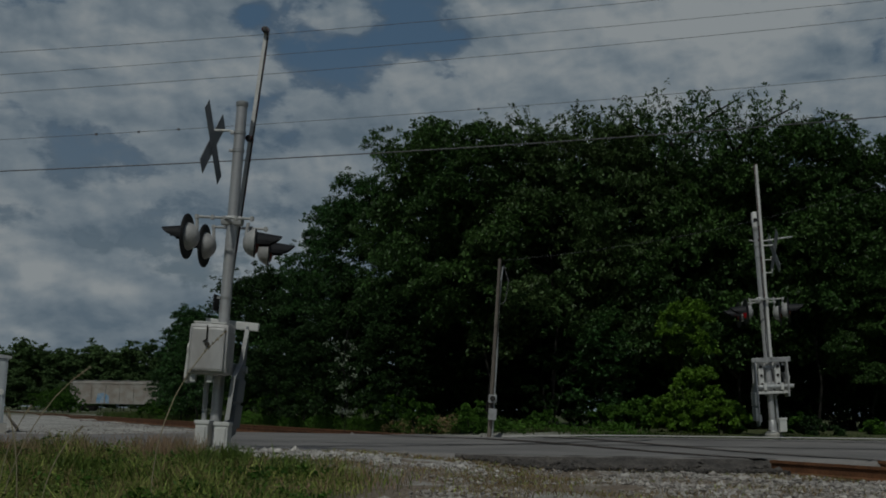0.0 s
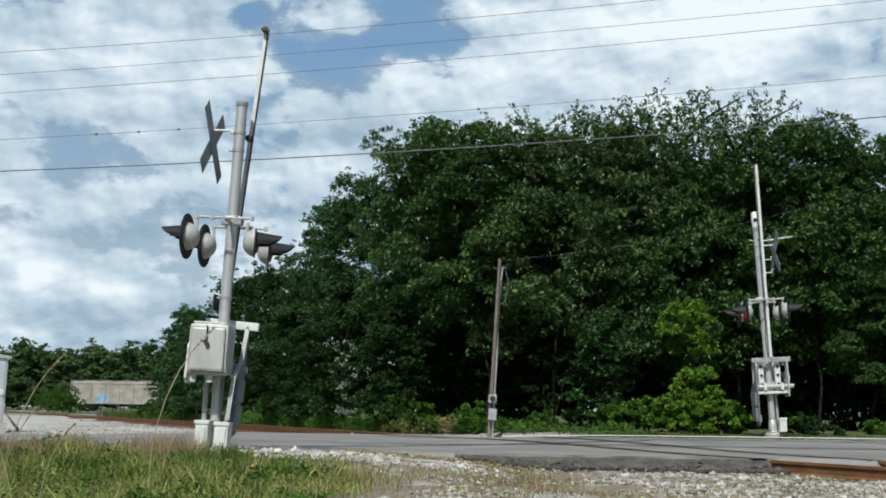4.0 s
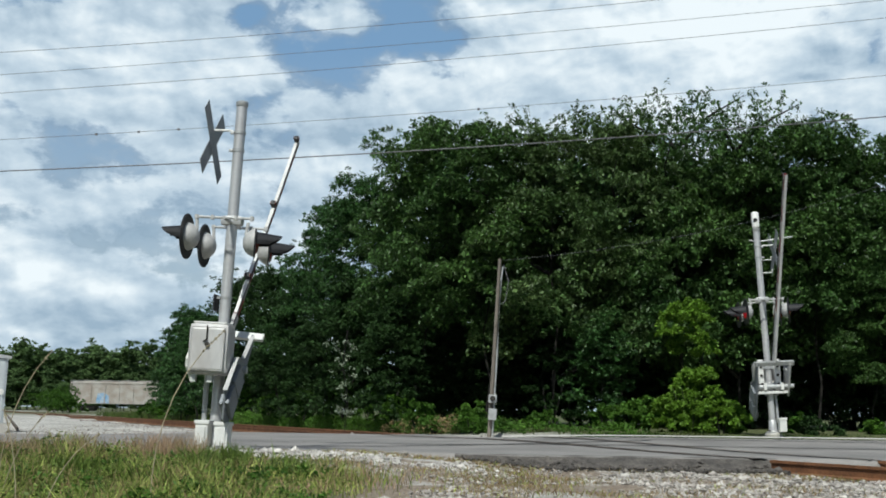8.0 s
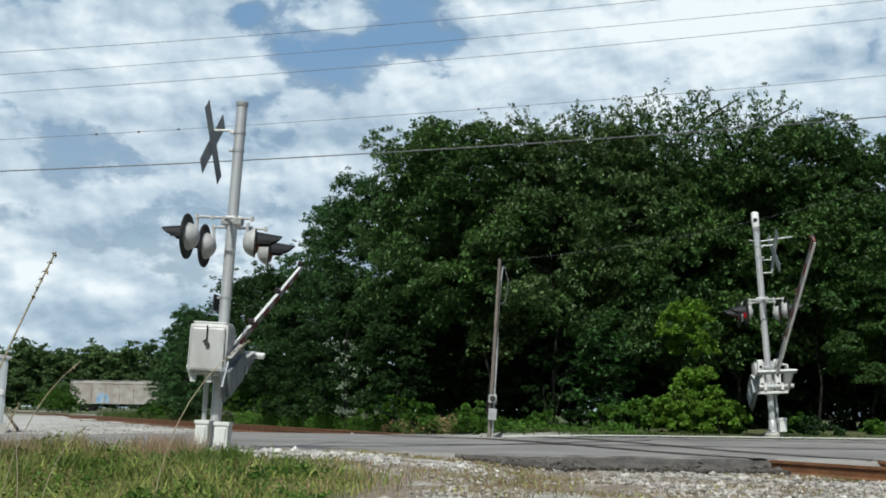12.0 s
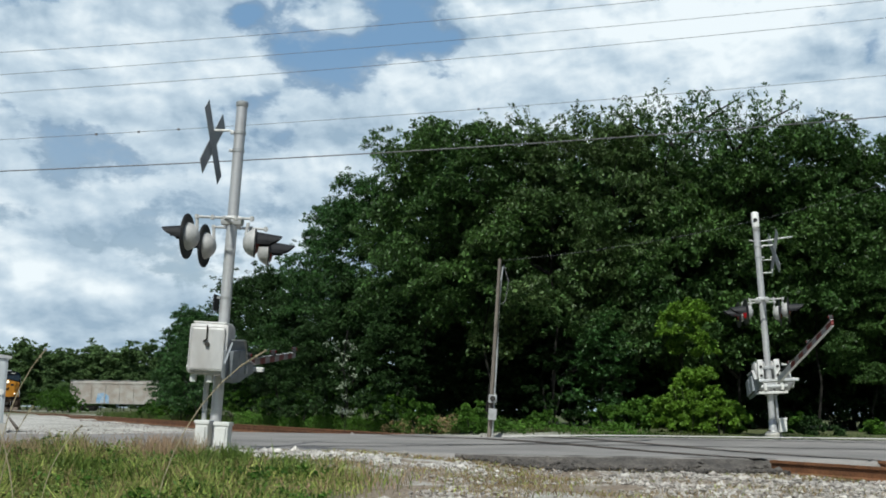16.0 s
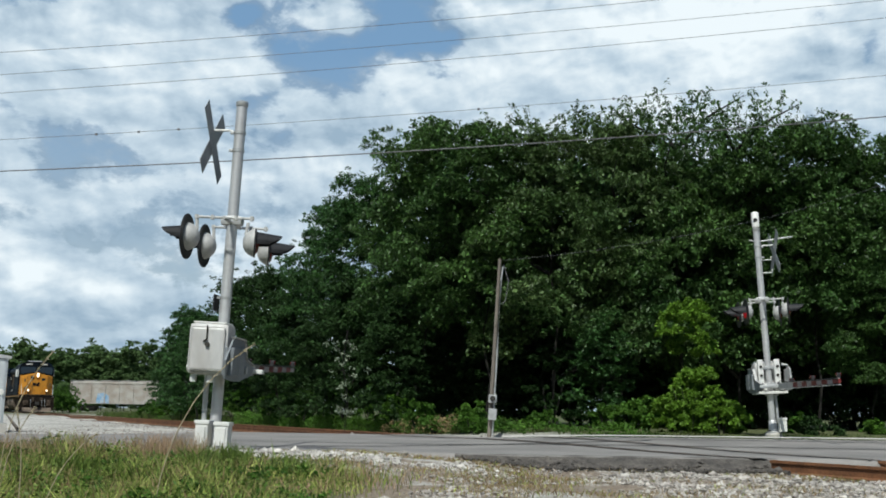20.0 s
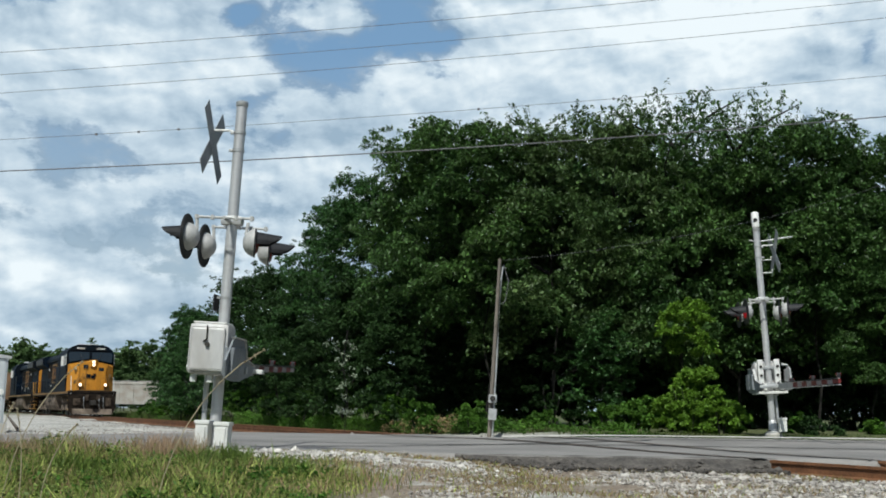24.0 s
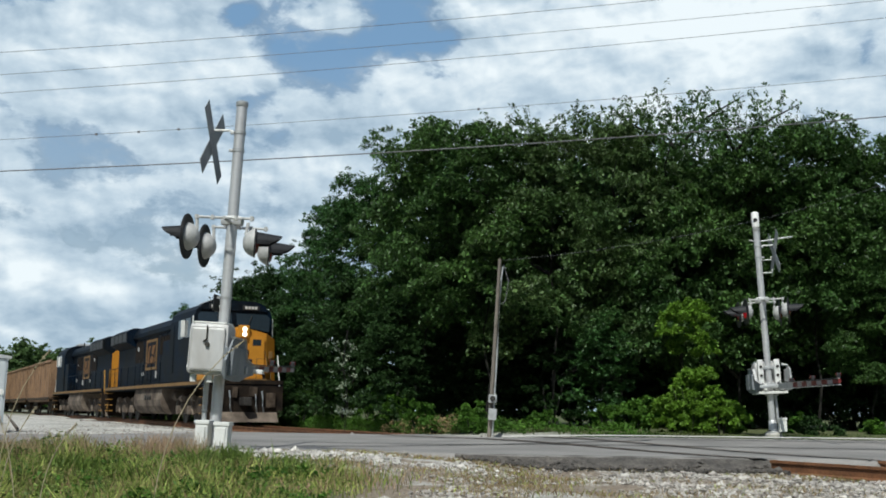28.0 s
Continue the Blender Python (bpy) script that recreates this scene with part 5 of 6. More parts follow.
grass_patch("mound_grass", "short green grass on a low mound", 3600, mound_place, 0.15, 0.005, M["grass"], 49, 0.5)
grass_patch("green_tufts", "short green tufts among the gravel", 5000, sparse_place, 0.07, 0.004, M["grass"], 47, 0.9)
grass_patch("verge_grass", "long green grass on the verge past the road", 11000, verge_place, 0.12, 0.012, M["verge"], 44, 0.7)
grass_patch("trackside_grass", "rank green grass along the track", 12000, trackside_place, 0.42, 0.016, M["verge"], 45)


def weeds():
    """Broad leaved weeds in the bank grass."""
    rng = np.random.default_rng(77)
    cs = []
    while len(cs) < 1300:
        x, y, k = bank_place(rng)
        cs.append((x, y, ground_z(x, y) + 0.06 + 0.14 * rng.random() * k))
    v, idx = leaf_cloud(cs, [0.10] * len(cs), 16, 0.042, 78, 0.1)
    tagged(new("weeds", quads_mesh("weeds", v, idx, M["weed"])), "broad-leaved green weeds in the bank grass", "weeds", kind="stuff")


weeds()


def dark_weeds():
    """Clumps of darker, coarser leaves in the bank grass."""
    rng = np.random.default_rng(79)
    cs = []
    for k in range(150):
        x, y, q = bank_place(rng)
        for j in range(8):
            cs.append((x + rng.normal(0, 0.09), y + rng.normal(0, 0.07), ground_z(x, y) + 0.03 + 0.15 * rng.random() * q))
    v, idx = leaf_cloud(cs, [0.07] * len(cs), 16, 0.05, 80, 0.1)
    tagged(new("dark_weeds", quads_mesh("dark_weeds", v, idx, M["leaf_bush"])), "coarse dark green weed clumps in the grass", "weeds", kind="stuff")


dark_weeds()


def verge_weeds():
    """A rank strip of weeds and seedlings at the foot of the wood, with a browned stretch in it."""
    rng = np.random.default_rng(83)
    green, bright, dry = [], [], []
    while len(green) + len(bright) + len(dry) < 3600:
        x = rng.uniform(-9.5, 4.5)
        y = max(road_far(x) + 0.7, (15.4 - x) / TRACK_TAN) + abs(rng.normal(0, 1.6))
        if rng.random() < 0.88 * smooth01(1.0, 2.6, x):
            continue
        k = noise.noise((x * 0.9, y * 0.5, 31.0))
        top = (0.34 + 0.55 * max(0.0, k)) * smooth01(0.0, 1.2, y - road_far(x)) * (1.0 - 0.6 * smooth01(1.2, 2.4, x))
        p = (x, y, ground_z(x, y) + 0.03 + top * rng.random())
        if -1.9 < x < 0.5 and rng.random() < 0.5:
            dry.append(p)
        elif k > 0.12:
            bright.append(p)
        else:
            green.append(p)
    for name, label, cs, m, sd in (("verge_weeds", "rank green weeds along the foot of the wood", green, "leaf_bush", 84),
                                   ("bright_weeds", "fresh light green weeds along the foot of the wood", bright, "leaf_bright", 85),
                                   ("browned_weeds", "browned dry weeds on the verge past the road", dry, "dry", 86)):
        v, idx = leaf_cloud(cs, [0.13] * len(cs), 12, 0.085, sd, 0.0, 0.9, 0.2)
        tagged(new(name, quads_mesh(name, v, idx, M[m])), label, "weeds", kind="stuff")


verge_weeds()


def grass_stalk(x, y, h, bend):
    bm = bmesh.new()
    pts = [(bend * (k / 8) ** 2.2, 0, h * k / 8 - 0.25 * abs(bend) * (k / 8) ** 4) for k in range(9)]
    pipe(bm, pts, 0.0036, 5)
    s = thing("grass_stalk", "tall pale seeding grass stalk", "grass stalk", pose(x, y, ground_z(x, y) - 0.03), "tall grass stalks")
    part("stem", bm, M["straw"], s)
    rng = np.random.default_rng(int(1000 + x * 37))
    tip = [Vector(pts[-2]).lerp(Vector(pts[-1]), t / 5) for t in range(6)]
    v, idx = leaf_cloud([tuple(p) for p in tip], [0.008] * 6, 7, 0.022, 9)
    c = new("seed_head", quads_mesh("seed_head", v, idx, M["straw"]))
    c.parent = s
    return s


# x, y, height, bend, sway phase
STALKS = [(grass_stalk(*a[:4]), a) for a in ((-1.83, 7.0, 1.36, 0.55, 0.0), (-3.05, 7.6, 1.25, 0.42, 1.3), (-2.85, 7.4, 0.80, -0.12, 2.2), (-2.62, 7.2, 0.72, 0.25, 3.1),
                                            (-3.3, 8.2, 0.85, 0.22, 4.0))]


LEAN_SWAY = [(0.0, -6.0), (1.0, -6.5), (3.0, -8.0), (6.0, -11.5), (7.0, -9.5), (8.0, -6.5), (9.0, 1.0), (10.0, 7.5), (11.0, 4.0), (12.0, 1.0), (13.5, 6.0), (15.0, 8.5),
             (16.5, 5.0), (18.0, 3.3), (21.0, 2.7), (24.0, 6.0), (26.0, 3.6), (28.0, 0.0)]
# one taller stalk beside the camera that the wind bends into view
TALL_STALK = grass_stalk(-1.93, 4.0, 1.46, 0.10)
TALL_SWAY = [(0.0, -3.0), (5.0, -2.0), (10.0, -2.0), (10.5, 2.0), (11.0, 0.5), (11.5, 7.0), (12.0, 15.0), (12.4, 14.0), (13.2, 7.0), (14.0, 6.0), (14.6, 9.5), (15.2, 0.0), (20.0, -2.0),
             (23.0, 0.0), (23.6, 2.5), (24.2, 2.0), (25.0, 0.0), (28.0, -2.0)]


# ---- parked hopper car ----
M["hopper_grey"] = mat("hopper_grey", (0.42, 0.40, 0.37), 0.8, var=0.3, scale=0.8, fine=8, bump=0.1, color2=(0.31, 0.27, 0.23))
M["graffiti"] = mat("graffiti_blue", (0.10, 0.30, 0.55), 0.6, var=0.4, scale=2.5, color2=(0.45, 0.5, 0.55))


def covered_hopper():
    s = thing("covered_hopper", "weathered pale grey hopper car parked on a siding", "hopper car", pose(-48.0, 170.0, 0.0, 0, 0, 3))
    bm = bmesh.new()
    prism(bm, [(-9.3, 1.3), (-8.3, 1.1), (8.3, 1.1), (9.3, 1.3), (9.3, 4.35), (-9.3, 4.35)], -1.5, 1.5, 1)
    body = part("body", bm, M["hopper_grey"], s)
    bm = bmesh.new()
    prism(bm, [(-1.55, 4.35), (1.55, 4.35), (1.1, 4.62), (-1.1, 4.62)], -9.4, 9.4, 0)
    part("roof", bm, M["hopper_grey"], s)
    for k in range(9):
        bm = bmesh.new()
        x = -8.6 + k * 2.15
        box(bm, (x - 0.08, -1.6, 1.15), (x + 0.08, -1.5, 4.33))
        part("rib", bm, M["hopper_grey"], body)
    bm = bmesh.new()
    box(bm, (-9.45, -1.58, 4.2), (9.45, -1.5, 4.36))
    part("top_rail", bm, M["hopper_grey"], body)
    bm = bmesh.new()
    prism(bm, [(-5.6, 1.2), (-3.6, 1.2), (-3.7, 2.3), (-4.3, 2.8), (-5.4, 2.7)], -1.53, -1.505, 1)
    part("graffiti", bm, M["graffiti"], body, "blue sprayed paint")
    for k in range(6):
        bm = bmesh.new()
        box(bm, (-8.0 + k * 2.8, -0.5, 4.60), (-6.4 + k * 2.8, 0.5, 4.74), 0.03)
        part("hatch", bm, M["hopper_grey"], s)
    bm = bmesh.new()
    box(bm, (-9.7, -1.35, 4.66), (9.7, -1.05, 4.71))
    part("roof_walk", bm, M["galv"], s, "pale steel roof walk")
    for x in (-9.75, 9.45):
        bm = bmesh.new()
        for y in (-1.4, 1.35):
            box(bm, (x + 0.1, y, 1.2), (x + 0.2, y + 0.06, 4.6))
        box(bm, (x, -1.4, 1.1), (x + 0.3, 1.4, 1.3))
        part("end_frame", bm, M["hopper_grey"], s)
    for x in (-7.2, 7.2):
        bm = bmesh.new()
        box(bm, (x - 1.3, -1.1, 0.4), (x + 1.3, 1.1, 0.85), 0.05)
        tr = part("bogie", bm, M["dark_steel"], s)
        for dx in (-0.9, 0.9):
            bm = bmesh.new()
            tube(bm, (x + dx, -0.85, 0.45), (x + dx, 0.85, 0.45), 0.45, seg=20)
            part("wheelset", bm, M["dark_steel"], tr)
    bm = bmesh.new()
    for z in np.arange(1.4, 4.3, 0.4):
        box(bm, (-9.42, -1.45, z), (-9.36, -0.9, z + 0.04))
    part("ladder", bm, M["hopper_grey"], s)


covered_hopper()


# ---- train ----
M["gold"] = mat("gold_paint", (0.50, 0.215, 0.020), 0.55, spec=0.3, var=0.12, scale=2, fine=20, bump=0.03)
M["blue"] = mat("dark_blue_paint", (0.0036, 0.0098, 0.021), 0.55, spec=0.04, var=0.5, scale=0.9, fine=7, bump=0.03, color2=(0.0085, 0.010, 0.011))
M["gold_step"] = mat("gold_steps", (0.33, 0.17, 0.03), 0.7, var=0.35, scale=3)
M["gold_dirty"] = mat("gold_faded", (0.20, 0.11, 0.03), 0.7, var=0.3, scale=2)
M["emblem"] = mat("emblem_faded", (0.19, 0.085, 0.018), 0.75, var=0.4, scale=3)
M["under"] = mat("underframe", (0.095, 0.072, 0.055), 0.9, spec=0.1, var=0.5, scale=3, bump=0.2, color2=(0.030, 0.023, 0.018))
M["tank"] = mat("tank_grime", (0.21, 0.17, 0.135), 0.85, spec=0.2, var=0.5, scale=1.3, bump=0.1, color2=(0.065, 0.05, 0.04))
M["loco_glass"] = mat("cab_glass", (0.02, 0.03, 0.04), 0.05, var=0.1, bump=0)
M["lamp"] = mat("headlamp", (1, 0.95, 0.8), 0.3, emit=(1.0, 0.92, 0.72, 2.2))
M["pilot"] = mat("pilot_black", (0.011, 0.009, 0.008), 0.85, var=0.5, scale=3, bump=0.1, spec=0.08, color2=(0.026, 0.019, 0.014))
M["plate"] = mat("number_plate", (0.75, 0.75, 0.72), 0.5)
M["gondola"] = mat("gondola_rust", (0.285, 0.175, 0.095), 0.85, var=0.35, scale=0.6, fine=7, bump=0.15, color2=(0.16, 0.095, 0.055))
WHEELS, WAY = [], [1]


def bogie(parent, x, axles, pitch, r):
    bm = bmesh.new()
    half = (axles - 1) * pitch / 2 + 0.75
    for y in (-1.0, 1.0):
        prism(bm, [(x - half, 0.62), (x - half + 0.25, 0.95), (x - 0.5, 1.05), (x + 0.5, 1.05), (x + half - 0.25, 0.95), (x + half, 0.62), (x + half - 0.2, 0.45),
                   (x + 0.4, 0.38), (x - 0.4, 0.38), (x - half + 0.2, 0.45)], y - 0.09, y + 0.09, 1)
    box(bm, (x - half + 0.3, -0.9, 0.75), (x + half - 0.3, 0.9, 1.0))
    b = part("bogie", bm, M["under"], parent, "grimy steel bogie")
    for k in range(axles):
        wx = x + (k - (axles - 1) / 2) * pitch
        bm = bmesh.new()
        for y in (-0.82, 0.72):
            tube(bm, (0, y, 0), (0, y + 0.10, 0), r, seg=28)
        tube(bm, (0, -0.9, 0), (0, 0.9, 0), 0.09, seg=12)
        for a in range(6):
            for y in (-0.835, 0.80):
                box(bm, (-0.04, y, 0.12), (0.04, y + 0.03, r - 0.09), 0, Matrix.Rotation(a * math.pi / 3, 4, "Y"))
        w = part("wheelset", bm, M["dark_steel"], b, "steel wheelset")
        w.location = (wx, 0, r)
        if WAY[0]:
            WHEELS.append((w, wx, r, WAY[0]))
        for y in (-1.13, 1.09):
            bm = bmesh.new()
            box(bm, (wx - 0.16, y - 0.06, r - 0.17), (wx + 0.16, y + 0.1, r + 0.17), 0.03)
            part("axle_box", bm, M["tank"], b)
            if axles == 3:
                bm = bmesh.new()
                pipe(bm, [(wx + 0.55, y + 0.02, 1.12), (wx + 0.30, y + 0.02, 0.62), (wx + 0.62, y + 0.02, 0.34)], 0.035, 6)
                tube(bm, (wx + 0.62, y - 0.03, 0.98), (wx + 0.98, y - 0.03, 0.98), 0.12, seg=10)
                part("brake_rigging", bm, M["tank"], b, "grimy brake cylinder and links")
        for y in (-1.06, 1.06):
            bm = bmesh.new()
            for sx in (-0.33, 0.33):
                tube(bm, (wx + sx, y, 0.55), (wx + sx, y, 0.92), 0.07, seg=8)
            part("spring", bm, M["dark_steel"], b)
    return b


def handrail(parent, pts, r=0.018, material="under", label="handrail"):
    bm = bmesh.new()
    pipe(bm, pts, r, 6)
    return part("handrail", bm, M[material], parent)


def locomotive(label):
    s = thing("locomotive", label, "locomotive", None, "train")
    bm = bmesh.new()
    box(bm, (-21.6, -1.52, 1.42), (-0.75, 1.52, 1.62), 0.02)
    part("frame", bm, M["blue"], s, "dark blue underframe")
    for y in (-1.545, 1.525):
        bm = bmesh.new()
        box(bm, (-21.4, y, 1.47), (-1.0, y + 0.02, 1.60))
        part("sill_stripe", bm, M["gold_dirty"], s, "faded gold sill stripe")
    # nose: broad faceted front in gold
    bm = bmesh.new()
    nb = [(-2.45, -1.45), (-1.34, -1.36), (-0.98, -0.92), (-0.95, 0.0), (-0.98, 0.92), (-1.34, 1.36), (-2.45, 1.45)]
    nz = (3.42, 3.24, 3.42, 3.62, 3.42, 3.24, 3.42)
    lo = [bm.verts.new((x, y, 1.64)) for x, y in nb]
    hi = [bm.verts.new((x - (0.10 if x > -2.3 else 0), y * 0.98, z)) for (x, y), z in zip(nb, nz)]
    bm.faces.new(lo[::-1])
    top = bm.verts.new((-2.45, 0, 3.72))
    for k in range(6):
        bm.faces.new((hi[k], hi[k + 1], top))
    for k in range(6):
        bm.faces.new((lo[k], lo[k + 1], hi[k + 1], hi[k]))
    bm.faces.new((lo[6], lo[0], hi[0], top, hi[6]))
    nose = part("nose", bm, M["gold"], s, "gold painted nose")
    bm = bmesh.new()
    box(bm, (-1.03, 0.22, 1.72), (-0.945, 0.80, 3.28), 0.01)
    door = part("nose_door", bm, M["gold"], nose)
    bm = bmesh.new()
    box(bm, (-0.95, 0.34, 2.95), (-0.935, 0.66, 3.18), 0.004)
    part("door_window", bm, M["loco_glass"], door)
    for y0, z0 in ((-1.16, 2.1), (-1.16, 2.85), (1.02, 2.5)):
        bm = bmesh.new()
        box(bm, (-1.24, y0, z0), (-1.10, y0 + 0.16, z0 + 0.26), 0.02)
        part("hatch", bm, M["gold_dirty"], nose, "small faded hatch")
    bm = bmesh.new()
    for y0, y1, z0, z1 in ((-0.42, -0.16, 2.50, 2.74), (-0.10, 0.10, 2.46, 2.66), (0.0, 0.19, 2.60, 2.78)):
        box(bm, (-0.965, y0, z0), (-0.928, y1, z1), 0.004)
    part("emblem", bm, M["blue"], nose, "dark blue painted emblem shapes")
    bm = bmesh.new()
    box(bm, (-1.12, -0.20, 3.22), (-0.90, 0.20, 3.70), 0.05)
    hb = part("headlight_box", bm, M["gold"], nose)
    for z in (3.36, 3.55):
        bm = bmesh.new()
        tube(bm, (-0.90, 0, z), (-0.875, 0, z), 0.088, seg=16)
        part("headlight", bm, M["lamp"], hb, "lit headlamp")
    handrail(nose, [(-0.98, -0.55, 1.80), (-0.88, -0.55, 1.9), (-0.88, -0.55, 2.5), (-0.98, -0.55, 2.6)], 0.02, "gold_dirty")
    handrail(nose, [(-1.1, -1.02, 1.9), (-1.0, -0.98, 2.0), (-0.92, -0.62, 2.75)], 0.02, "gold_dirty")
    handrail(nose, [(-1.1, 1.02, 1.9), (-1.0, 0.98, 2.0), (-0.92, 0.82, 2.75)], 0.02, "gold_dirty")
    bm = bmesh.new()
    box(bm, (-1.04, -0.62, 3.12), (-0.975, -0.34, 3.36), 0.01)
    part("nose_window", bm, M["loco_glass"], nose, "small dark nose window")
    for y0 in (-0.92, -0.46):
        bm = bmesh.new()
        box(bm, (-0.985, y0, 1.80), (-0.955, y0 + 0.02, 3.30))
        part("seam", bm, M["gold_dirty"], nose)
    # cab
    bm = bmesh.new()
    prism(bm, [(-1.54, 1.62), (1.54, 1.62), (1.55, 4.05), (1.46, 4.34), (1.22, 4.56), (0.80, 4.69), (-0.80, 4.69), (-1.22, 4.56), (-1.46, 4.34), (-1.55, 4.05)], -6.4, -2.45, 0)
    cab = part("cab", bm, M["blue"], s, "dark blue driving cab")
    for sg in (-1, 1):
        bm = bmesh.new()
        prism(bm, [(sg * 0.09, 3.80), (sg * 1.38, 3.56), (sg * 1.42, 4.12), (sg * 1.28, 4.30), (sg * 0.09, 4.36)], -2.30, -2.27, 0)
        for v in bm.verts:
            v.co.x -= 0.26 * (v.co.z - 3.56)
        part("windscreen", bm, M["loco_glass"], cab, "blue-grey windscreen pane")
        handrail(cab, [(-2.27, sg * 0.5, 3.70), (-2.40, sg * 0.7, 4.2)], 0.014, "black")
    bm = bmesh.new()
    prism(bm, [(-1.36, 4.36), (1.36, 4.36), (1.22, 4.58), (0.85, 4.74), (-0.85, 4.74), (-1.22, 4.58)], -3.0, -2.40, 0)
    visor = part("roof_visor", bm, M["blue"], cab)
    for y in (-0.66, 0.66):
        bm = bmesh.new()
        box(bm, (-2.42, y - 0.34, 4.40), (-2.375, y + 0.34, 4.58), 0.01)
        part("number_board", bm, M["black"], visor, "number board")
    bm = bmesh.new()
    for y in (-0.66, 0.66):
        for k in range(4):
            box(bm, (-2.376, y - 0.25 + k * 0.13, 4.44), (-2.365, y - 0.16 + k * 0.13, 4.54))
    part("number_bars", bm, M["plate"], visor)
    for y in (-1.565, 1.545):
        for x0, x1 in ((-3.7, -2.9), (-4.9, -4.0)):
            bm = bmesh.new()
            box(bm, (x0, y, 3.30), (x1, y + 0.02, 4.05))
            part("side_window", bm, M["loco_glass"], cab)
        bm = bmesh.new()
        box(bm, (-6.25, y, 2.0), (-5.65, y + 0.02, 3.9))
        part("cab_door", bm, M["blue"], cab)
        bm = bmesh.new()
        box(bm, (-3.92, y - 0.13 * (y < 0), 3.35), (-3.84, y + 0.13 + 0.02 * (y < 0), 4.0), 0.02)
        part("mirror", bm, M["white"], cab, "white mirror shield")
    bm = bmesh.new()
    box(bm, (-5.6, -0.6, 4.70), (-3.9, 0.6, 4.88), 0.05)
    part("air_conditioner", bm, M["alu"], cab, "pale roof unit")
    bm = bmesh.new()
    tube(bm, (-6.0, 0.3, 4.70), (-6.0, 0.3, 4.9), 0.04, seg=8)
    tube(bm, (-6.0, -0.3, 4.70), (-6.0, -0.3, 4.86), 0.06, seg=8)
    part("horn", bm, M["dark_steel"], cab)
    # hood and radiators
    bm = bmesh.new()
    prism(bm, [(-1.0, 1.62), (1.0, 1.62), (1.0, 3.85), (1.16, 3.95), (1.16, 4.12), (0.95, 4.42), (-0.95, 4.42), (-1.16, 4.12), (-1.16, 3.95), (-1.0, 3.85)], -16.4, -6.4, 0)
    hood = part("engine_hood", bm, M["blue"], s, "dark blue engine hood")
    for k in range(10):
        for y in (-1.02, 1.0):
            bm = bmesh.new()
            box(bm, (-15.9 + k * 0.92, y, 1.85), (-15.1 + k * 0.92, y + 0.02, 3.9), 0.006)
            dr = part("hood_door", bm, M["blue"], hood)
            bm = bmesh.new()
            box(bm, (-15.2 + k * 0.92, y - 0.02, 2.7), (-15.16 + k * 0.92, y + 0.04, 2.9))
            part("latch", bm, M["dark_steel"], dr)
    bm = bmesh.new()
    box(bm, (-7.9, -1.50, 1.62), (-6.45, 1.50, 3.4), 0.04)
    part("equipment_cabinet", bm, M["blue"], s, "dark blue equipment cabinet")
    bm = bmesh.new()
    prism(bm, [(-1.0, 1.62), (1.0, 1.62), (1.0, 3.55), (1.46, 3.8), (1.48, 4.30), (1.15, 4.50), (-1.15, 4.50), (-1.48, 4.30), (-1.46, 3.8), (-1.0, 3.55)], -21.0, -16.4, 0)
    rad = part("radiator_hood", bm, M["blue"], s, "dark blue winged radiator housing")
    for y in (-1.49, 1.465):
        for k in range(4):
            bm = bmesh.new()
            box(bm, (-20.8 + k * 1.1, y, 3.84), (-19.85 + k * 1.1, y + 0.025, 4.26))
            part("grille", bm, M["black"], rad)
    bm = bmesh.new()
    prism(bm, [(-0.95, 1.7), (0.95, 1.7), (0.95, 3.55), (0.0, 4.3), (-0.95, 3.55)], -21.02, -21.005, 0)
    er = part("end_panel", bm, M["gold"], rad, "gold end panel with dark stripes")
    for y in (-0.55, -0.1, 0.35):
        bm = bmesh.new()
        box(bm, (-21.035, y, 1.75), (-21.022, y + 0.2, 2.9))
        part("stripe", bm, M["blue"], er, "dark stripe")
    bm = bmesh.new()
    box(bm, (-13.2, -0.6, 4.42), (-11.2, 0.6, 4.54), 0.06)
    part("exhaust", bm, M["dark_steel"], hood)
    for y in (-1.035, 1.022):
        bm = bmesh.new()
        for o in ([(-13.3, 2.6), (-12.95, 2.6), (-12.95, 3.2), (-12.7, 3.45), (-13.05, 3.45), (-13.3, 3.2)],
                  [(-12.75, 2.6), (-12.2, 2.6), (-12.0, 2.85), (-12.35, 3.0), (-12.75, 2.85)], [(-12.5, 3.1), (-12.1, 3.0), (-11.7, 3.45), (-12.3, 3.45)],
                  [(-12.0, 2.6), (-11.7, 2.6), (-11.7, 3.2)]):
            prism(bm, o, y, y + 0.012, 1)
        part("emblem", bm, M["emblem"], hood, "rust-brown faded emblem block")
    # flat black panel that paints the shade under the radiator overhang
    for y in (-1.03, 1.012):
        bm = bmesh.new()
        prism(bm, [(-16.3, 2.75), (-14.3, 2.75), (-14.3, 3.45), (-14.6, 3.78), (-16.0, 3.78), (-16.3, 3.5)], y, y + 0.018, 1)
        part("air_intake", bm, M["pilot"], hood, "black panel painting the shade of the recess under the radiator overhang")
        bm = bmesh.new()
        for p, q in (((-13.65, 2.33), (-11.35, 2.45)), ((-13.65, 3.62), (-11.35, 3.74)), ((-13.65, 2.45), (-13.5, 3.62)), ((-11.5, 2.45), (-11.35, 3.62))):
            box(bm, (p[0], y - 0.012, p[1]), (q[0], y + 0.030, q[1]))
        part("emblem_frame", bm, M["gold_dirty"], hood, "faded gold emblem frame")
    for y in (-1.58, 1.55):
        bm = bmesh.new()
        box(bm, (-2.57, y, 3.35), (-2.47, y + 0.03, 4.10), 0.008)
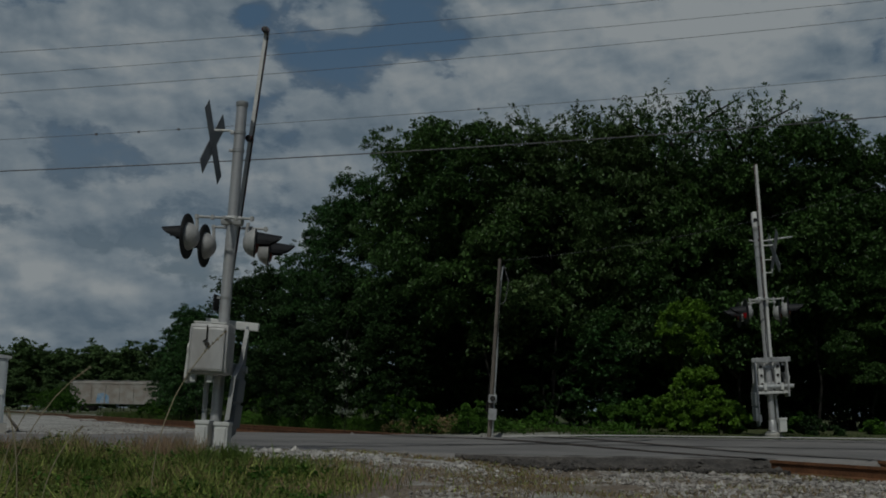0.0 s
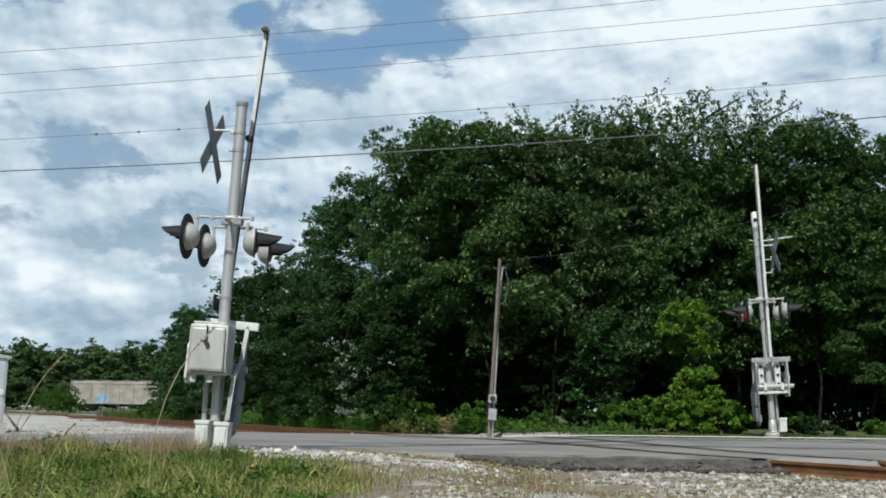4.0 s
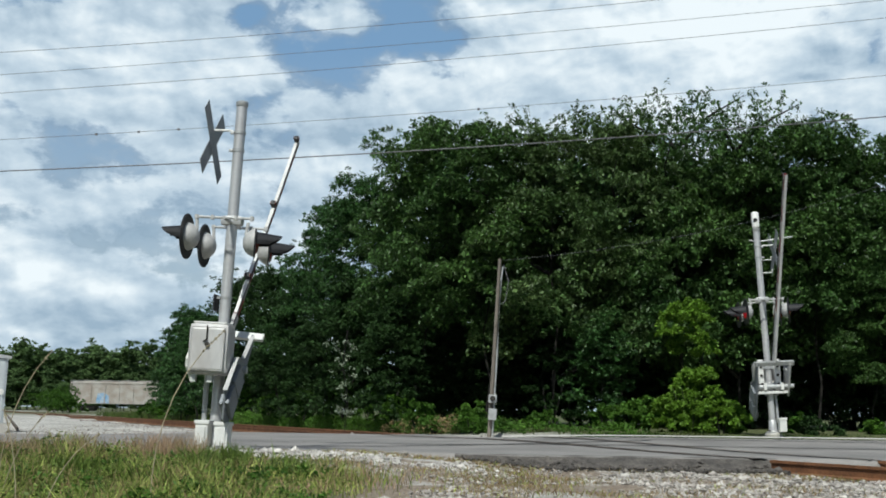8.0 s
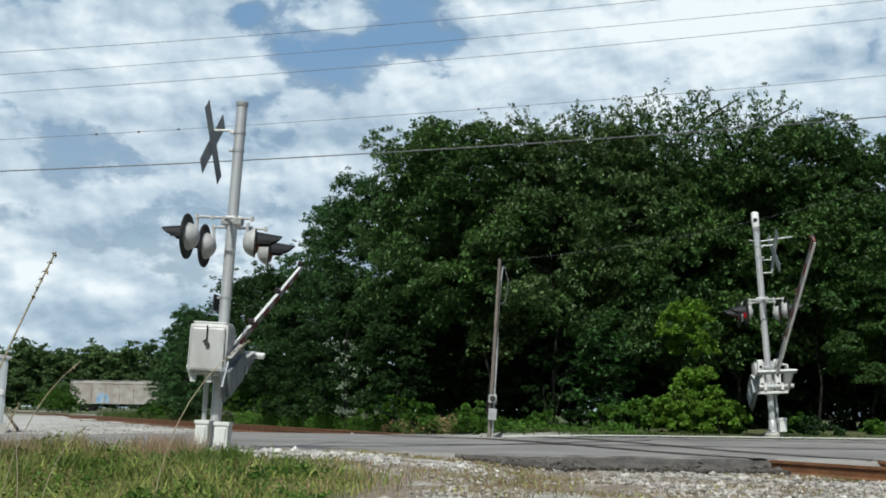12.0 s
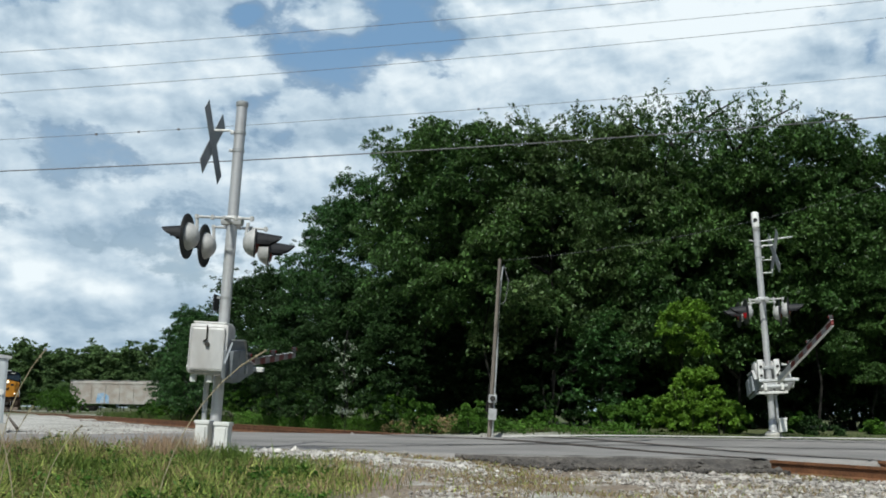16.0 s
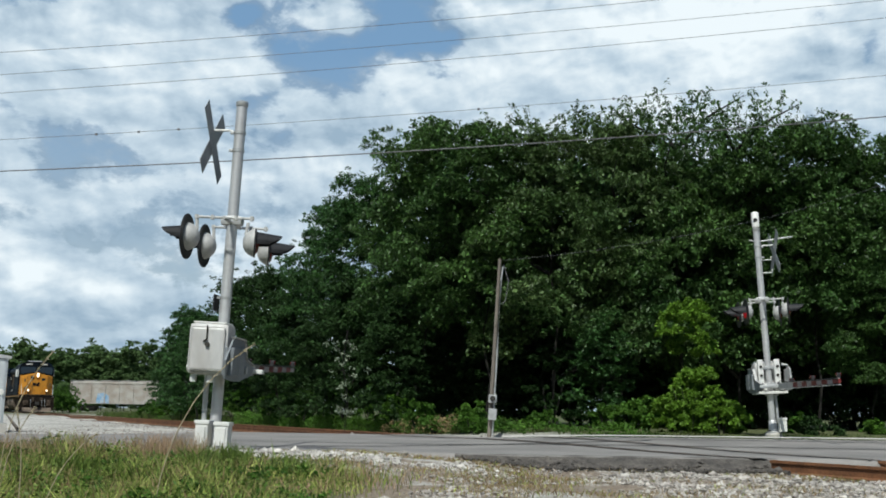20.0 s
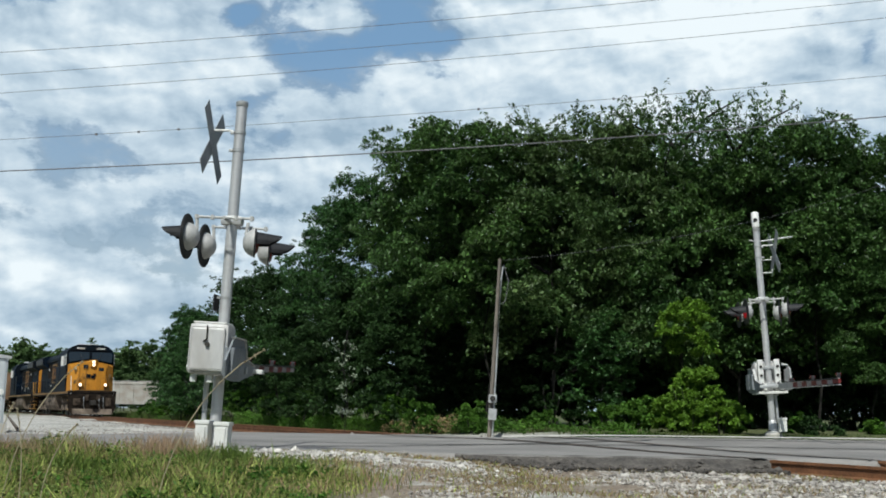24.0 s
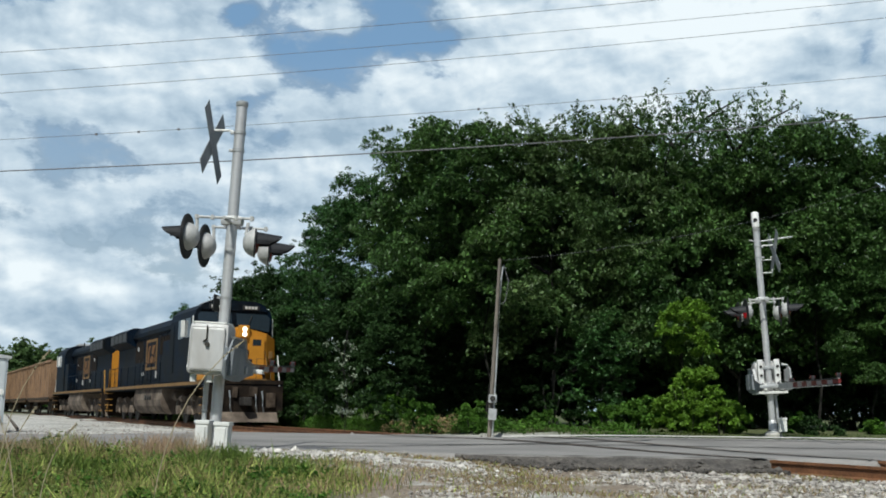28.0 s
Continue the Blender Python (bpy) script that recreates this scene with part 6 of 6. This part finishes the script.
        part("corner_post", bm, M["white"], cab, "pale cab corner post")
    for x0, z0, w, h in ((-14.4, 2.1, 0.22, 0.16), (-11.4, 1.95, 0.18, 0.3), (-9.3, 3.2, 0.3, 0.14), (-15.6, 3.3, 0.2, 0.2), (-8.7, 2.2, 0.14, 0.22)):
        bm = bmesh.new()
        box(bm, (x0, -1.055, z0), (x0 + w, 1.055, z0 + h))
        part("placard", bm, M["lamp_grey"], hood, "small pale placard")
    for k in range(4):
        bm = bmesh.new()
        box(bm, (-10.7 + k * 0.52, -1.06, 2.95), (-10.32 + k * 0.52, 1.06, 3.75), 0.01)
        part("louvre", bm, M["pilot"], hood, "sooty black louvre")
    # fuel tank, front pilot, steps, coupler
    bm = bmesh.new()
    prism(bm, [(-1.45, 0.95), (-1.40, 0.68), (-1.28, 0.47), (-1.05, 0.34), (1.05, 0.34), (1.28, 0.47), (1.40, 0.68), (1.45, 0.95), (1.38, 1.42), (-1.38, 1.42)], -14.0, -8.2, 0)
    tk = part("fuel_tank", bm, M["tank"], s, "grimy grey fuel tank")
    for k in range(3):
        bm = bmesh.new()
        tube(bm, (-10.2 - k * 0.5, -1.46, 1.05), (-10.2 - k * 0.5, -1.50, 1.05), 0.12, seg=12)
        part("filler_cap", bm, M["dark_steel"], tk)
    for y in (-0.85, 0.85):
        bm = bmesh.new()
        tube(bm, (-7.9, y, 1.1), (-7.2, y, 1.1), 0.2, seg=14)
        part("air_reservoir", bm, M["tank"], s)
    for x, sg in ((-0.75, 1), (-21.6, -1)):
        bm = bmesh.new()
        prism(bm, [(-1.5, 1.45), (1.5, 1.45), (1.5, 0.55), (1.3, 0.14), (-1.3, 0.14), (-1.5, 0.55)], x - 0.04, x + 0.04, 0)
        pl = part("pilot", bm, M["pilot"], s, "black steel pilot plate")
        bm = bmesh.new()
        prism(bm, [(x, 0.12), (x + sg * 0.42, 0.12), (x + sg * 0.12, 0.48), (x, 0.48)], -1.25, 1.25, 1)
        part("plough", bm, M["tank"], pl, "worn snow plough")
        bm = bmesh.new()
        box(bm, (min(x, x + sg * 0.62), -0.16, 0.72), (max(x, x + sg * 0.62), 0.16, 1.02), 0.05)
        part("coupler", bm, M["dark_steel"], s, "steel coupler")
        for y in (-0.55, 0.42, 0.68):
            bm = bmesh.new()
            pipe(bm, [(x + sg * 0.05, y, 1.25), (x + sg * 0.2, y, 1.0), (x + sg * 0.22, y, 0.7), (x + sg * 0.1, y + 0.08, 0.5)], 0.028, 6)
            part("hose", bm, M["plate_grey"], pl, "grey brake hose")
        for y in (-1.0, 1.0):
            handrail(s, [(x, y, 1.6), (x, y, 2.45), (x, y * 0.45, 2.45), (x, y * 0.45, 1.62)], 0.02, "gold_dirty")
        for y in (-1.36, 1.36):
            handrail(s, [(x - sg * 0.05, y, 0.5), (x + sg * 0.03, y, 1.5), (x - sg * 0.3, y, 2.6)], 0.022 if sg > 0 else 0.045, "plate" if sg > 0 else "gold_step")
            for k in range(4):
                bm = bmesh.new()
                box(bm, (x - sg * 0.35 - 0.15, y - 0.17, 0.4 + 0.3 * k), (x - sg * 0.35 + 0.15, y + 0.17, 0.44 + 0.3 * k))
                part("step", bm, M["gold_dirty" if sg > 0 else "gold_step"], s, "gold edged step")
    bm = bmesh.new()
    box(bm, (-0.78, -1.50, 1.50), (-0.68, 1.50, 1.66), 0.02)
    part("anticlimber", bm, M["pilot"], s, "grimy anticlimber")
    bm = bmesh.new()
    box(bm, (-0.98, -1.0, 1.66), (-0.72, 0.9, 1.70))
    part("deck_edge", bm, M["gold_dirty"], s, "gold edged front deck")
    for y0, y1, z0, z1 in ((-1.2, -0.75, 0.7, 1.15), (0.85, 1.2, 0.65, 1.2), (-0.45, -0.25, 1.0, 1.4), (0.2, 0.5, 1.05, 1.4)):
        bm = bmesh.new()
        box(bm, (-0.73, y0, z0), (-0.62, y1, z1), 0.03)
        part("pilot_box", bm, M["under"], s, "grimy control box")
    for y in (-0.80, 0.80):
        bm = bmesh.new()
        box(bm, (-1.1, y - 0.13, 1.92), (-0.80, y + 0.13, 2.18), 0.03)
        d = part("ditch_light", bm, M["gold"], s)
        bm = bmesh.new()
        tube(bm, (-0.80, y, 2.05), (-0.775, y, 2.05), 0.085, seg=16)
        part("lamp", bm, M["lamp"], d, "lit lamp")
        bm = bmesh.new()
        box(bm, (-1.0, y - 0.05, 1.6), (-0.9, y + 0.05, 1.93))
        part("bracket", bm, M["under"], d)
    for y in (-1.48, 1.48):
        pts = [(-6.5, y, 2.55), (-21.2, y, 2.55)]
        handrail(s, pts, 0.018, "blue")
        for k in range(9):
            handrail(s, [(-6.6 - k * 1.8, y, 1.62), (-6.6 - k * 1.8, y, 2.55)], 0.018, "blue")
    bogie(s, -4.3, 3, 1.85, 0.53)
    bogie(s, -18.0, 3, 1.85, 0.53)
    return s


def gondola():
    s = thing("coal_gondola", "rusty brown steel gondola car behind the engines", "gondola car", None, "train")
    bm = bmesh.new()
    A = [(-15.6, 1.25), (-14.6, 0.95), (-1.6, 0.95), (-0.6, 1.25), (-0.6, 3.95), (-15.6, 3.95)]
    for y0, y1 in ((-1.5, -1.44), (1.44, 1.5)):
        prism(bm, A, y0, y1, 1)
    box(bm, (-15.55, -1.44, 1.2), (-0.65, 1.44, 1.3))
    for x in (-15.6, -0.66):
        box(bm, (x, -1.44, 1.3), (x + 0.06, 1.44, 3.95))
    body = part("body", bm, M["gondola"], s)
    for y in (-1.58, 1.50):
        for k in range(11):
            bm = bmesh.new()
            x = -15.2 + k * 1.42
            box(bm, (x - 0.07, y, 1.1), (x + 0.07, y + 0.08, 3.9))
            part("rib", bm, M["gondola"], body)
        bm = bmesh.new()
        box(bm, (-15.65, y - 0.02, 3.85), (-0.55, y + 0.10, 4.02), 0.02)
        part("top_rail", bm, M["gondola"], body)
        bm = bmesh.new()
        box(bm, (-15.6, y, 1.1), (-0.6, y + 0.08, 1.28))
        part("side_sill", bm, M["under"], body)
    bm = bmesh.new()
    rng = np.random.default_rng(6)
    W = [[bm.verts.new((-15.5 + 14.8 * i / 14, -1.43 + 2.86 * j / 4, 3.55 + 0.25 * rng.random() + 0.25 * math.sin(math.pi * j / 4))) for j in range(5)] for i in range(15)]
    for i in range(14):
        for j in range(4):
            bm.faces.new((W[i][j], W[i + 1][j], W[i + 1][j + 1], W[i][j + 1]))
    part("load", bm, M["under"], s, "dark heaped load")
    for x, sg in ((-0.6, 1), (-15.6, -1)):
        bm = bmesh.new()
        box(bm, (min(x, x + sg * 0.6), -0.15, 0.75), (max(x, x + sg * 0.6), 0.15, 1.0), 0.04)
        part("coupler", bm, M["dark_steel"], s)
        bm = bmesh.new()
        for z in np.arange(1.3, 3.8, 0.38):
            box(bm, (x - 0.3, -1.62, z), (x + 0.3, -1.585, z + 0.03))
        part("ladder", bm, M["gondola"], s)
    bogie(s, -3.0, 2, 1.75, 0.46)
    bogie(s, -13.2, 2, 1.75, 0.46)
    return s


LOCO_A = locomotive("dark blue and gold diesel locomotive with lit headlamps")
WAY[0] = -1
LOCO_B = locomotive("dark blue diesel locomotive coupled behind, its hood end foremost")
CARS = []
for k in range(6):
    WAY[0] = 1 if k < 2 else 0
    CARS.append(gondola())

# seconds, distance of the leading pilot from the camera's plane
TRAIN_Y = [(0.0, 239.0), (10.0, 169.5), (15.0, 134.5), (17.0, 120.6), (20.0, 99.8), (23.5, 74.9), (25.0, 63.8), (26.5, 52.0), (28.0, 40.0)]


def train_y(t):
    for (a, p), (b, q) in zip(TRAIN_Y, TRAIN_Y[1:]):
        if t <= b:
            return p + (q - p) * (t - a) / (b - a)
    return TRAIN_Y[-1][1]


def on_track(y, back, turned=False):
    """The pose of a vehicle that hangs `back` metres behind the leading pilot."""
    p = Vector((track_x(y), y, 0.0)) - TRACK_U * back
    yaw = math.degrees(math.atan2(TRACK_U.y, TRACK_U.x)) + (180 if turned else 0)
    return pose(p.x, p.y, p.z, 0, 0, yaw)


# seconds and angle of the gate arms above level
NEAR_ARM = [(0, 88.5), (4.8, 88.5), (5.2, 86.6), (5.5, 82.9), (5.7, 78.8), (6.0, 73.4), (6.2, 70.3), (6.5, 66.8), (7.0, 62.2), (7.5, 57.5), (8.0, 53.5), (8.5, 49.0),
            (9.5, 41.9), (10.5, 34.9), (11.5, 27.4), (12.5, 20.8), (14.5, 12.6), (15.0, 10.6), (15.5, 7.6), (16.0, 5.2), (16.5, 3.9), (17.5, 2.4), (18.5, 2.1), (28, 2.1)]
FAR_ARM = [(0, 88.0), (4.8, 88.0), (5.2, 86.5), (5.5, 83.5), (6.5, 71.5), (7.5, 62.0), (8.5, 53.9), (9.5, 47.0), (10.5, 40.8), (11.5, 34.6), (12.5, 29.0), (14.5, 18.6),
           (15.5, 14.2), (16.5, 9.9), (17.5, 6.6), (18.5, 3.2), (19.0, 1.8), (19.5, 0.6), (20.0, 0.0), (28, 0.0)]


def motions():
    for gate, rows, lean in ((NEAR_GATE, NEAR_ARM, 3.3), (FAR_GATE, FAR_ARM, 0.0)):
        walk(gate, [(t, pose(*GATE_PIVOT, a, lean)) for t, a in rows])
    times = [t for t, y in TRAIN_Y]
    walk(LOCO_A, [(t, on_track(train_y(t), -0.75)) for t in times])
    walk(LOCO_B, [(t, on_track(train_y(t), -0.75 + 44.4, True)) for t in times])
    for k, car in enumerate(CARS):
        walk(car, [(t, on_track(train_y(t), 44.2 + 16.2 * k)) for t in times])
    walk(CLOUDS, [(0.0, pose(0, 0, 0)), (14.0, pose(0, 0, 0, 0, 0, 0.29)), (28.0, pose(0, 0, 0, 0, 0, 0.56))])
    for w, wx, r, way in WHEELS:
        rows = [(0.0, pose(wx, 0, r))]
        for k in range(211):
            t = 14.0 + k / 15
            rows.append((t, pose(wx, 0, r, 0, way * math.degrees((train_y(14.0) - train_y(t)) / 0.8944 / r), 0)))
        walk(w, rows)
    foot = TALL_STALK.matrix_basis.translation.copy()
    walk(TALL_STALK, [(t, pose(foot.x, foot.y, foot.z, 0, a, 0)) for t, a in TALL_SWAY])
    first = STALKS[0][0].matrix_basis.translation.copy()
    walk(STALKS[0][0], [(t, pose(first.x, first.y, first.z, 0, a, 0)) for t, a in LEAN_SWAY])
    for st, (x, y, h, bend, ph) in STALKS[1:]:
        base = st.matrix_basis.translation.copy()
        rows = []
        for k in range(41):
            t = 0.7 * k
            rows.append((t, pose(base.x, base.y, base.z, 2.0 * math.sin(t * 0.9 + ph), 7.0 * math.sin(t * 0.55 + ph) + 3.5 * math.sin(t * 1.7 + 2 * ph), 0)))
        walk(st, rows)


motions()
